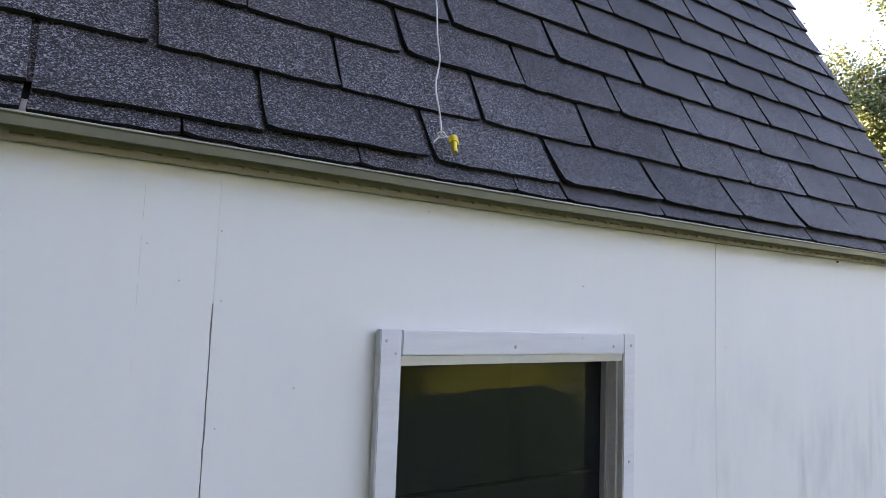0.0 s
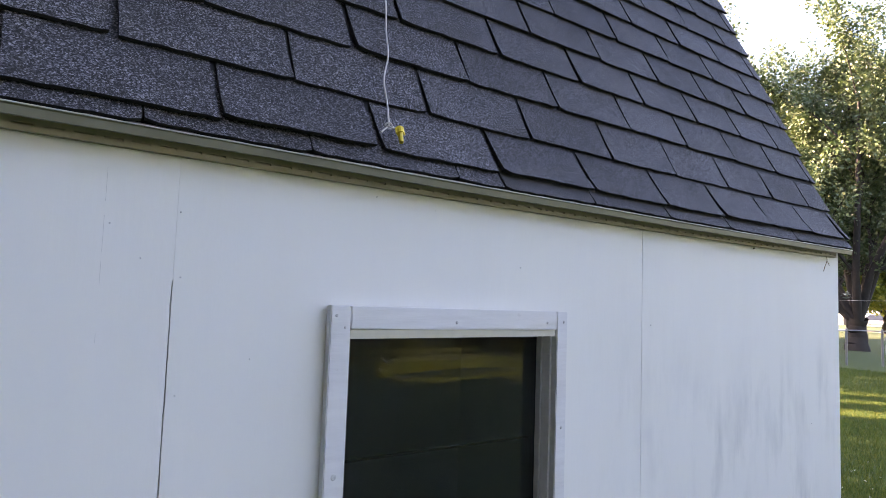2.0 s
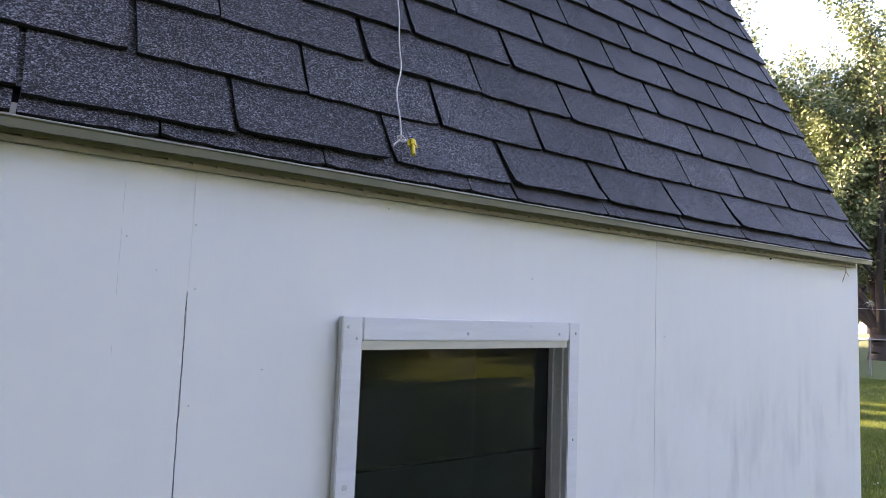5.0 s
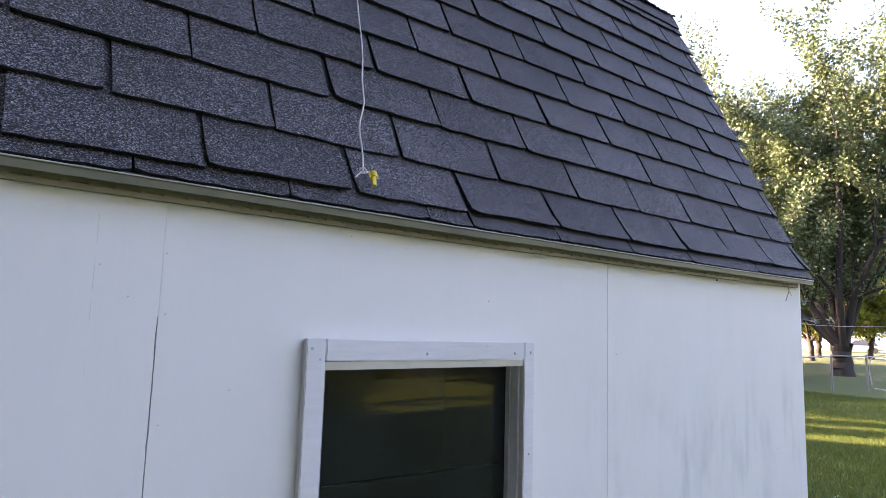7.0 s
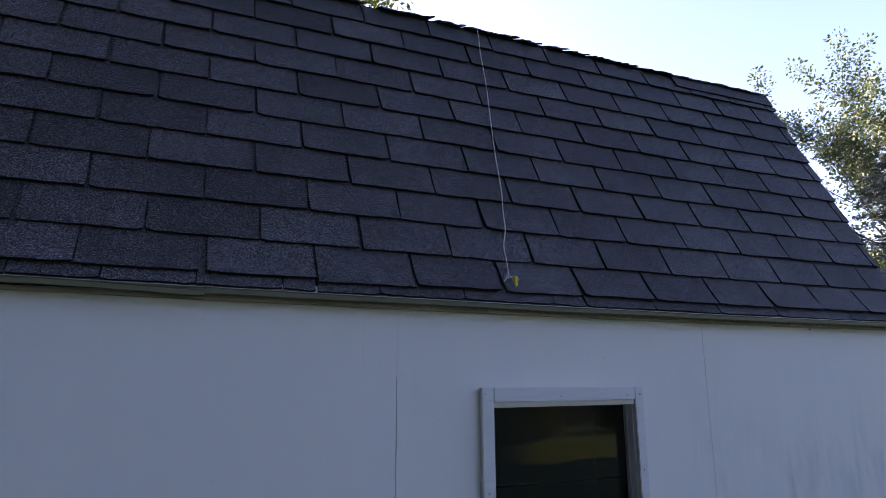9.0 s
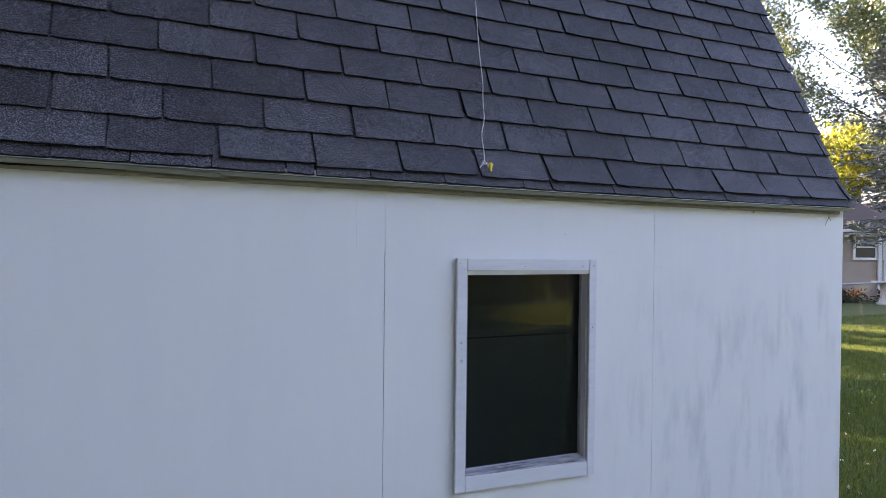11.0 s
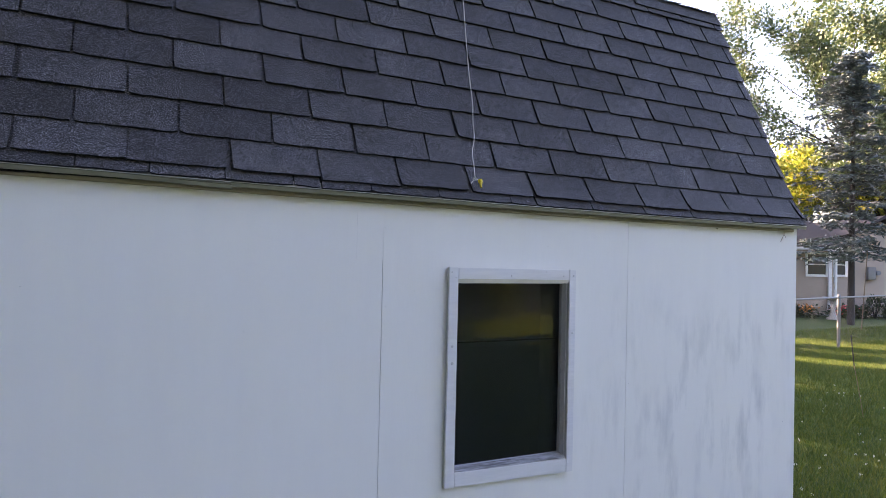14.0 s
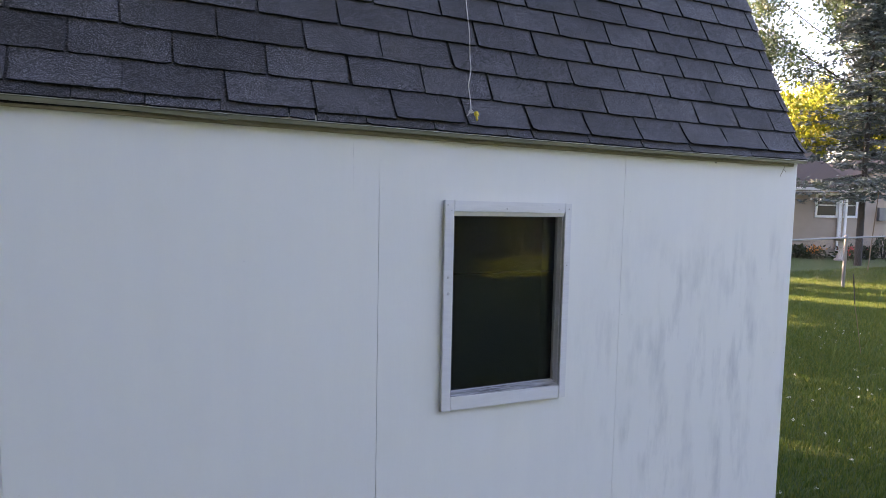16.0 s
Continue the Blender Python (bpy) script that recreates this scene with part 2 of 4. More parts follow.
def holed(x0, x1, z0, z1, hx0, hx1, hz0, hz1, y0, y1):
    """A board with one rectangular hole through it."""
    bm = bmesh.new()
    rings = []
    for y in (y0, y1):
        for r in (((x0, z0), (x1, z0), (x1, z1), (x0, z1)), ((hx0, hz0), (hx1, hz0), (hx1, hz1), (hx0, hz1))):
            rings.append([bm.verts.new((x, y, z)) for x, z in r])
    fo, fi, bo, bi = rings
    for k in range(4):
        bm.faces.new((fo[k - 1], fo[k], fi[k], fi[k - 1]))
        bm.faces.new((bo[k - 1], bo[k], bi[k], bi[k - 1]))
        bm.faces.new((fo[k - 1], fo[k], bo[k], bo[k - 1]))
        bm.faces.new((fi[k - 1], fi[k], bi[k], bi[k - 1]))
    return bm


def cyl(p0, p1, r0, r1=None, n=12, bm=None):
    bm = bm or bmesh.new()
    p0, p1 = Vector(p0), Vector(p1)
    q = (p1 - p0).to_track_quat("Z", "Y").to_matrix().to_4x4()
    bmesh.ops.create_cone(bm, cap_ends=True, segments=n, radius1=r0, radius2=r0 if r1 is None else r1, depth=(p1 - p0).length, matrix=Matrix.Translation((p0 + p1) / 2) @ q)
    return bm


def tube(points, r, n=8, closed=False, bm=None):
    """A round cord through the points, smoothed once between them."""
    pts = [Vector(p) for p in points]
    fine = []
    for k in range(len(pts) - 1):
        a, b, c, d = pts[max(k - 1, 0)], pts[k], pts[k + 1], pts[min(k + 2, len(pts) - 1)]
        for s in (0, 0.25, 0.5, 0.75):
            fine.append(0.5 * (2 * b + (c - a) * s + (2 * a - 5 * b + 4 * c - d) * s * s + (3 * b - a - 3 * c + d) * s ** 3))
    fine.append(pts[-1])
    bm = bm or bmesh.new()
    last = None
    for k, p in enumerate(fine):
        w = (fine[min(k + 1, len(fine) - 1)] - fine[max(k - 1, 0)]).normalized()
        q = w.to_track_quat("Z", "Y")
        ring = [bm.verts.new(p + q @ Vector((math.cos(6.2832 * i / n) * r, math.sin(6.2832 * i / n) * r, 0))) for i in range(n)]
        if last:
            for i in range(n):
                f = bm.faces.new((last[i - 1], last[i], ring[i], ring[i - 1]))
                f.smooth = True
        else:
            bm.faces.new(ring[::-1])
        last = ring
    bm.faces.new(last)
    return bm


# ---- ground ----
g = bmesh.new()
bmesh.ops.create_grid(g, x_segments=60, y_segments=60, size=600)
ground = part("ground", g, LAWN)
tagged(ground, "mown green lawn scattered with small white clover", "lawn", kind="structure")

# ---- the shed ----
X0, X1, DEEP, TOP = -2.44, 2.440, 2.44, 2.155
SLOPE = radians(66.1)
EXPOSED, TAB = 0.1347, 0.3100
COS, SIN = math.cos(SLOPE), math.sin(SLOPE)


def settled(u):
    """The eave rises a little towards the shed's near end."""
    return 0.030 * min(1.0, max(0.0, (2.0 - u) / 3.15)) ** 1.6


def on_roof(u, v, h=0.0):
    """A point of the lower roof slope: along the eave, up the slope, out of it. It kicks out over the drip edge."""
    kick = 0.018 * min(1.25, max(0.0, 1 - v / 0.12)) ** 1.2
    return Vector((u, -0.020 - kick + v * COS - h * SIN, 2.174 + v * SIN + h * COS + settled(u)))


shed = thing("shed", (0, 0, 0), "white painted plywood shed with dark shingled gambrel roof", "shed")
BRK = 10.92 * EXPOSED
BREAK = on_roof(2.2, BRK)
RIDGE = (DEEP / 2, BREAK.z + (DEEP / 2 - BREAK.y) * math.tan(radians(27)))
WX0, WX1, WZ0, WZ1 = 0.3165, 0.8645, 1.056, 1.837


def front_panel(x0, x1, hole):
    gap = 0.0008
    bm = holed(x0 + gap, x1 - gap, 0.08, TOP, WX0 - 0.019, WX1 + 0.019, WZ0 - 0.019, WZ1 + 0.019, 0.0, 0.012) if hole else box(x0 + gap, x1 - gap, 0.0, 0.012, 0.08, TOP)
    return part("wall_panel", bm, PAINT, shed)


front_panel(X0, -1.24, False)
front_panel(-1.24, 0.0, False)
front_panel(0.0, 1.22, True)
front_panel(1.22, X1, False)
# one near-black sheet, coloured to stand in for the shade behind the joints
part("dark_backing", holed(X0 + 0.02, X1 - 0.02, 0.08, TOP, WX0 - 0.019, WX1 + 0.019, WZ0 - 0.019, WZ1 + 0.019, 0.0145, 0.04), DARK, shed, "near-black backing sheet behind the panel joints")
gable = [(0.0405, 0.08), (DEEP - 0.013, 0.08), (DEEP - 0.013, TOP), (DEEP - BREAK.y - 0.03, BREAK.z - 0.03), (RIDGE[0], RIDGE[1] - 0.04), (BREAK.y + 0.03, BREAK.z - 0.03), (0.0405, TOP)]
part("gable_wall", prism(gable, X1 - 0.014, X1 - 0.002), PAINT, shed)
part("gable_wall", prism(gable, X0 + 0.002, X0 + 0.014), PAINT, shed)
part("back_wall", box(X0, X1, DEEP - 0.012, DEEP, 0.08, TOP), PAINT, shed)
part("floor_deck", box(X0 + 0.02, X1 - 0.02, 0.05, DEEP - 0.02, 0.09, 0.11), RAWWOOD, shed)
for y in (0.05, DEEP / 2 - 0.05, DEEP - 0.15):
    part("skid_beam", box(X0, X1, y, y + 0.09, 0.0, 0.0795), RAWWOOD, shed, bevel=0.004)

# roof: a boarded deck of four slopes, then the pieces on it
lo, hi = on_roof(2.2, -0.02, -0.024), on_roof(2.2, BRK, -0.024)
deck_outline = [(lo.y, lo.z), (hi.y, hi.z), (RIDGE[0], RIDGE[1] - 0.01), (DEEP - hi.y, hi.z), (DEEP - lo.y, lo.z)]
inner = [(DEEP - lo.y - 0.03, lo.z), (DEEP - hi.y - 0.02, hi.z - 0.02), (RIDGE[0], RIDGE[1] - 0.03), (hi.y + 0.02, hi.z - 0.02), (lo.y + 0.03, lo.z)]
roof = part("roof", prism(deck_outline + inner, X0 - 0.005, X1 + 0.006), EDGE, shed, "dark grey three-tab asphalt shingle roof")
rng = random.Random(5)


def shingle(name, u0, u1, v0, v1, proud, lift=(0.0, 0.0), ragged=0.0012, drop=0.006, lean=0.0):
    """One tab: granules above, a black cut edge, its lower edge a little uneven and lifted."""
    n = max(2, round((u1 - u0) / 0.022))
    bm = bmesh.new()
    top, under = [], []
    rise = v1 - v0
    phase = rng.uniform(0, 6.28)
    for row, (f, dh) in enumerate(((0.0, 0.0), (0.28, -0.3), (1.0, -1.0))):
        a, b = [], []
        for k in range(n + 1):
            s = k / n
            wob = (math.sin(phase + s * 5) * 0.0008 + rng.uniform(-ragged, ragged)) if row == 0 else 0.0
            if row == 0 and k in (0, n) and rng.random() < 0.8:
                wob += rng.uniform(0.001, 0.006)
            u = u0 + (u1 - u0) * s + lean * (1 - f)
            if k in (0, n):
                u += rng.uniform(-ragged, ragged) * (1 - f)
            h = proud + (lift[0] * (1 - s) + lift[1] * s) * (1 - f) ** 2 + dh * drop
            v = v0 + f * rise + wob
            a.append(bm.verts.new(on_roof(u, v, h)))
            b.append(bm.verts.new(on_roof(u, v, h - 0.0085)))
        top.append(a)
        under.append(b)
    for r in range(2):
        for k in range(n):
            bm.faces.new((top[r][k], top[r][k + 1], top[r + 1][k + 1], top[r + 1][k])).material_index = 0
            bm.faces.new((under[r][k], under[r + 1][k], under[r + 1][k + 1], under[r][k + 1])).material_index = 1
        for k, sgn in ((0, 1), (n, -1)):
            bm.faces.new((top[r][k], top[r + 1][k], under[r + 1][k], under[r][k])).material_index = 1
    for k in range(n):
        bm.faces.new((top[0][k], under[0][k], under[0][k + 1], top[0][k + 1])).material_index = 1
    return part(name, bm, [GRIT, EDGE], roof)


EDGE0, EDGE1 = X0 - 0.012, X1 + 0.016
# starter strip along the eave, cut in places
cuts = [EDGE0, -1.93, -1.62, -1.31, -1.02, -0.815, -0.585, -0.355, -0.258, -0.068, 0.213, 0.545, 0.670, 0.97, 1.28, 1.59, 2.02, EDGE1]
wide = {-0.355: 0.004, -0.258: 0.005, 0.670: 0.004}
for a, b in zip(cuts, cuts[1:]):
    shingle("starter_shingle", a + wide.get(a, 0.002), b - wide.get(b, 0.002) * 0.6, -0.030 + rng.uniform(-0.0015, 0.0015), 0.06, -0.0090, (rng.uniform(0, 0.002), rng.uniform(0, 0.002)), 0.0016, 0.004)
part("exposed_flashing", prism([tuple(on_roof(0, v, h).yz) for v, h in ((-0.031, -0.0175), (-0.004, -0.0175), (-0.004, -0.0190), (-0.031, -0.0190))], -0.385, -0.205), LIP, shed, "bright metal showing in two notches")
# the courses; each is shifted by half a tab and creeps a little
SHIFT = (0.003, -0.001, -0.009, -0.021, -0.018, -0.020, -0.025, -0.026, -0.026, -0.027, -0.040)
for row in range(11):
    # the head of the course below shows in the slots
    v, bm = row * EXPOSED, bmesh.new()
    ring = []
    for k in range(25):
        u = EDGE0 + 0.004 + (EDGE1 - EDGE0 - 0.008) * k / 24
        ring.append([bm.verts.new(on_roof(u, w, h)) for w, h in ((v + (0.02 if row == 0 else 0.004), -0.0125), (min(v + EXPOSED + 0.01, BRK), -0.0150))])
    for a, b in zip(ring, ring[1:]):
        bm.faces.new((a[0], b[0], b[1], a[1]))
    part("shingle_head", bm, GRIT, roof)
for row in range(11):
    start = 0.046 + SHIFT[row] + (TAB / 2 if row % 2 else 0.0)
    edges = [start + TAB * k for k in range(-9, 10)]
    edges = [e - 0.055 * max(0.0, (e - 0.85) / 1.2) ** 2 for e in edges]
    edges = [EDGE0] + [e for e in edges if EDGE0 + 0.03 < e < EDGE1 - 0.03] + [EDGE1]
    for a, b in zip(edges, edges[1:]):
        v = row * EXPOSED if row else 0.007
        slot = 0.0052 if row else 0.0062
        left = slot * rng.uniform(0.6, 1.4) if a > EDGE0 else 0.0
        right = slot * rng.uniform(0.6, 1.4) if b < EDGE1 else 0.0
        if row == 0 and abs(a + 0.264) < 0.03:
            left, v = 0.006, v - 0.008
        if row == 0 and abs(b + 0.264) < 0.03:
            right = 0.004
        loose = 0.008 if row == 0 else 0.0045
        up = (rng.uniform(0, loose), rng.uniform(0, loose))
        end = (row + 1) * EXPOSED + 0.012 if row < 10 else BRK + 0.003
        shingle("shingle", a + left, b - right, v + rng.uniform(-0.0016, 0.0016), end, 0.0, up, 0.0017, 0.0095, rng.uniform(-0.0015, 0.0070))
# a loose strip laid over the top course beside the gable end
shingle("cap_strip", 1.74, EDGE1, BRK - 0.083, BRK + 0.007, 0.0045, (0.003, 0.001), 0.002, 0.001)
# ragged edge of the flatter upper slope, curling over the break
for k in range(34):
    u0 = X0 + k * 0.148 + rng.uniform(-0.02, 0.02)
    u1 = min(u0 + rng.uniform(0.10, 0.155), EDGE1)
    bm = bmesh.new()
    n = 7
    q = [[], []]
    up = rng.uniform(0.0, 0.004) + (0.007 if rng.random() < 0.15 else 0)
    for s in range(n + 1):
        u = u0 + (u1 - u0) * s / n
        out = rng.uniform(0.0, 0.010)
        for j, dz in ((0, 0.0), (1, -0.006)):
            q[j].append((bm.verts.new((u, BREAK.y - 0.012 - out, BREAK.z + settled(u) + 0.004 + up * s / n + dz + rng.uniform(-0.002, 0.002))), bm.verts.new((u, BREAK.y + 0.15, BREAK.z + 0.10 + dz))))
    for s in range(n):
        bm.faces.new((q[0][s][0], q[0][s + 1][0], q[0][s + 1][1], q[0][s][1]))
        bm.faces.new((q[1][s][0], q[1][s][1], q[1][s + 1][1], q[1][s + 1][0]))
        bm.faces.new((q[0][s][0], q[1][s][0], q[1][s + 1][0], q[0][s + 1][0]))
    part("edge_shingle", bm, GRIT, roof)


def far_slope(p, q, courses, name):
    """Courses of a slope that turns away: laps in one mesh."""
    bm = bmesh.new()
    p, q = Vector((0, *p)), Vector((0, *q))
    d = (q - p) / courses
    nrm = Vector((0, -d.z, d.y)).normalized()
    if nrm.z < 0:
        nrm = -nrm
    for r in range(courses):
        for c in range(16):
            u0 = EDGE0 + c * (EDGE1 - EDGE0) / 16
            u1 = u0 + (EDGE1 - EDGE0) / 16 - 0.005
            a, b = p + d * r, p + d * (r + 1.1)
            pts = [a + nrm * 0.010, a + nrm * 0.004, b + nrm * 0.001, b + nrm * 0.004]
            L = [bm.verts.new(w + Vector((u0, 0, 0))) for w in pts]
            R = [bm.verts.new(w + Vector((u1, 0, 0))) for w in pts]
            for i in range(4):
                bm.faces.new((L[i - 1], L[i], R[i], R[i - 1]))
    tagged(part(name, bm, GRIT, roof), kind="stuff")


far_slope((BREAK.y + 0.02, BREAK.z + 0.012), (RIDGE[0], RIDGE[1]), 6, "upper_shingling")
far_slope((DEEP - BREAK.y, BREAK.z), (RIDGE[0], RIDGE[1]), 6, "upper_shingling")
far_slope((DEEP - lo.y, lo.z), (DEEP - hi.y, hi.z), 11, "rear_shingling")


# eave metal: a drip edge in two lengths over a slotted strip on the wall
def drip(x0, x1, sag):
    prof = [(-0.016, 2.1485), (-0.0450, 2.1375), (-0.0480, 2.1357), (-0.0460, 2.1333), (-0.0450, 2.1205), (-0.0400, 2.1200)]
    back = [(-0.0420, 2.1250), (-0.0435, 2.1325), (-0.0440, 2.1350), (-0.0155, 2.1460)]
    bm = bmesh.new()
    n = 24
    rings = []
    for k in range(n + 1):
        s = k / n
        low = sag * max(0, s - 0.8) * 5 + math.sin(s * 23 + x0) * 0.0008
        ux = x0 + (x1 - x0) * s
        rings.append([bm.verts.new((ux, y, z + settled(ux) - low * (1 if z < 2.1385 else 0.2))) for y, z in prof + back])
    for a, b in zip(rings, rings[1:]):
        for i in range(len(a)):
            bm.faces.new((a[i - 1], a[i], b[i], b[i - 1]))
    piece = part("drip_edge", bm, DRIP, shed, "olive metal drip edge under the shingles")
    part("lip", tube([(x0 + (x1 - x0) * k / 10, -0.0478, 2.1365 + settled(x0 + (x1 - x0) * k / 10)) for k in range(11)], 0.0013, 6), LIP, piece, "bright worn lip")


drip(X0 - 0.01, -0.56, 0.007)
drip(-0.565, X1 + 0.014, 0.0)
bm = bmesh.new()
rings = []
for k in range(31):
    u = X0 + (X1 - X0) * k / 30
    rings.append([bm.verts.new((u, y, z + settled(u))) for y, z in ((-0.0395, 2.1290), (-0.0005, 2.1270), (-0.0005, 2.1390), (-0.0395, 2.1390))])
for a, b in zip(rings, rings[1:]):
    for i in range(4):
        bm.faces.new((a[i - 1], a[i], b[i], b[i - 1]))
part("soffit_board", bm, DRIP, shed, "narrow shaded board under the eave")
bm = bmesh.new()
x = X0
yf, z0, z1, zl, zh = -0.0140, 2.1055, 2.1265, 2.1130, 2.1170
while x < X1 - 0.05:
    w = 0.0393
    a, b = x + 0.006, x + 0.0335
    P = lambda px, pz, py=yf: bm.verts.new((px, py, pz + settled(px)))
    o = [P(x, z0), P(x + w, z0), P(x + w, z1), P(x, z1)]
    i = [P(a, zl), P(b, zl), P(b, zh), P(a, zh)]
    r = [P(px, pz, yf + 0.0055) for px, pz in ((a, zl), (b, zl), (b, zh), (a, zh))]
    for k in range(4):
        bm.faces.new((o[k - 1], o[k], i[k], i[k - 1]))
        bm.faces.new((i[k - 1], i[k], r[k], r[k - 1]))
    bm.faces.new(r)
    u = [P(x, z0, -0.0005), P(x + w, z0, -0.0005)]
    bm.faces.new((o[0], o[1], u[1], u[0]))
    x += w
bmesh.ops.remove_doubles(bm, verts=bm.verts[:], dist=0.0002)
part("slotted_strip", bm, OLIVE, shed, "olive strip with a row of nail slots")


def nail(x, y, z, r=0.004, mat=NAIL):
    part("nail", cyl((x, y + 0.001, z), (x, y - 0.0025, z), r, r * 0.8, 10), mat, shed)


for x, z, r, m in ((0.837, 2.1170, 0.006, STEEL), (0.860, 2.1165, 0.004, STEEL), (1.220, 2.1135, 0.005, STEEL), (-0.02, 2.127, 0.004, OLIVE), (0.45, 2.121, 0.004, OLIVE)):
    nail(x, -0.010, z, r, m)
nail(1.805, -0.004, 2.100, 0.0035)
for x, z in ((0.763, 1.978), (-0.505, 1.648), (0.660, 0.684), (-1.154, 1.803), (0.372, 2.099)):
    nail(x, 0.0, z, 0.0016, WORN)
for x, z in ((0.012, 1.921), (0.015, 1.728), (0.006, 2.029), (1.258, 1.844), (1.235, 1.35), (-0.097, 2.001), (-0.050, 1.949), (0.134, 1.784), (2.205, 1.488), (2.340, 1.067)):
    nail(x, 0.0, z, 0.0014, WORN)
part("joint_filler", box(-0.0007, 0.0007, 0.0006, 0.004, 1.915, 2.150), PAINT, shed)
# a hairline split beside the first joint
for z0, z1 in ((2.035, 2.088), (1.955, 2.012), (1.905, 1.940), (1.815, 1.83)):
    part("paint_split", box(-0.10518, -0.10482, -0.0005, 0.0004, z0, z1), WORN, shed)

# the first joint has opened into a ragged crack
crack_rng = random.Random(21)
crack, z = [], 0.30
while z < 1.915:
    crack.append((crack_rng.uniform(-0.0014, 0.0014), -0.0002, z))
    z += crack_rng.uniform(0.012, 0.035)
part("paint_crack", tube(crack, 0.0003, 5), DARK, shed, "ragged dark crack along the panel joint")

# window: jambs, stops, boards, sill, two panes
window = part("window", holed(WX0 - 0.018, WX1 + 0.018, WZ0 - 0.018, WZ1 + 0.018, WX0, WX1, WZ0, WZ1, -0.0030, 0.0455), TRIM, shed, "single dark window with white trim boards")
T, F = 0.0425, -0.022


def trim_board(x0, x1, z0, z1, proud, tilt=0.0):
    bm = box(x0, x1, F - proud, -0.0035, z0, z1)
    if tilt:
        for v in bm.verts:
            v.co.z += tilt * (v.co.x - x0)
    part("trim_board", bm, TRIM, window, bevel=0.002)


trim_board(WX0 - T, WX0 - 0.0005, 1.000, 1.8810, 0.001)
trim_board(WX1 + 0.0035, WX1 + 0.039, 0.990, 1.8765, 0.0)
trim_board(WX0 + 0.0010, WX1 + 0.0030, WZ1 - 0.001, 1.8800, 0.0, -0.005)
trim_board(WX0 + 0.0010, WX1 + 0.0030, 1.000, WZ0 + 0.002, -0.001, -0.018)
part("head_stop", box(WX0 + 0.0010, WX1 - 0.0005, -0.019, 0.0005, WZ1 - 0.0190, WZ1 - 0.0020), CREAM, window, "cream painted strip")
sash = part("sash", holed(WX0 + 0.0010, WX1 - 0.0010, WZ0 + 0.0005, WZ1 - 0.0195, WX0 + 0.0225, WX1 - 0.0060, WZ0 + 0.0110, WZ1 - 0.0215, 0.0220, 0.0440), GREYWOOD, window, "grey weathered wooden sash", bevel=0.0015)
sl = prism([(-0.018, WZ0 + 0.001), (0.0215, WZ0 + 0.0105), (0.0215, WZ0 + 0.0075), (-0.018, WZ0 - 0.003)], WX0 + 0.001, WX1 - 0.001)
part("window_sill", sl, SILL, window, "weathered white sill")
part("glass_pane", box(WX0 + 0.0228, WX1 - 0.0063, 0.0380, 0.0410, WZ0 + 0.0113, WZ1 - 0.0218), GLASS, sash, "dark dusty glass")
part("meeting_rail", box(WX0 + 0.024, WX1 - 0.014, 0.052, 0.060, 1.5655, 1.5700), BLACK, window)
for x, z, r in ((WX0 - 0.022, 1.565, 0.007), (WX0 - 0.021, 1.497, 0.008), (WX0 - 0.03, 1.862, 0.004), (WX0 - 0.012, 1.84, 0.003), (WX1 + 0.025, 1.852, 0.004), (WX1 + 0.022, 1.60, 0.004), (WX0 + 0.25, 1.85, 0.004), (WX1 - 0.03, 1.85, 0.0035)):
    part("nail_head", cyl((x, F - 0.0005, z), (x, F - 0.0020, z), r * 0.95, r * 0.6, 10), WORN, window)

# ---- the wire hanging down the roof ----
wire = part("hanging_wire", tube([on_roof(0.575, BRK + 0.06, 0.0) + Vector((0, 0.06, -0.02)), on_roof(0.565, BRK - 0.002, 0.014), on_roof(0.548, 1.290, 0.008), on_roof(0.526, 1.060, 0.010), on_roof(0.493, 0.795, 0.008), on_roof(0.470, 0.605, 0.010), on_roof(0.455, 0.450, 0.012), on_roof(0.437, 0.340, 0.010), on_roof(0.428, 0.265, 0.010), on_roof(0.402, 0.188, 0.012), on_roof(0.398, 0.115, 0.010), on_roof(0.385, 0.060, 0.012)], 0.0019), CORD)
tagged(wire, "thin white electrical wire hanging down the dark shingles", "wire")
part("knot", tube([on_roof(0.3830, 0.060, 0.012), on_roof(0.3780, 0.054, 0.018), on_roof(0.3870, 0.050, 0.019), on_roof(0.3930, 0.058, 0.014), on_roof(0.3840, 0.064, 0.018), on_roof(0.3760, 0.060, 0.012), on_roof(0.3820, 0.052, 0.012), on_roof(0.3980, 0.056, 0.016), on_roof(0.4010, 0.048, 0.018)], 0.0017), CORD, wire)
part("loose_end", tube([on_roof(0.3800, 0.056, 0.013), on_roof(0.3700, 0.046, 0.014), on_roof(0.3580, 0.034, 0.016)], 0.0017), CORD, wire)
bm = cyl(on_roof(0.4045, 0.053, 0.018), on_roof(0.4025, 0.040, 0.018), 0.0088, 0.0078, 12)
cyl(on_roof(0.4026, 0.0405, 0.018), on_roof(0.3980, 0.017, 0.018), 0.0058, 0.0046, 12, bm)
for s in (-1, 1):
    cyl(on_roof(0.4040 + s * 0.0075, 0.052, 0.018), on_roof(0.4028 + s * 0.0095, 0.039, 0.018), 0.003, 0.002, 6, bm)
part("wire_nut", bm, YELLOW, wire, "yellow plastic wire nut")

twig = part("dry_twig", tube([(2.315, -0.012, 2.104), (2.308, -0.016, 2.088), (2.295, -0.014, 2.065), (2.288, -0.012, 2.048)], 0.0012, 6), RAWWOOD)
tagged(twig, "short dry stem caught under the eave strip", "twig")
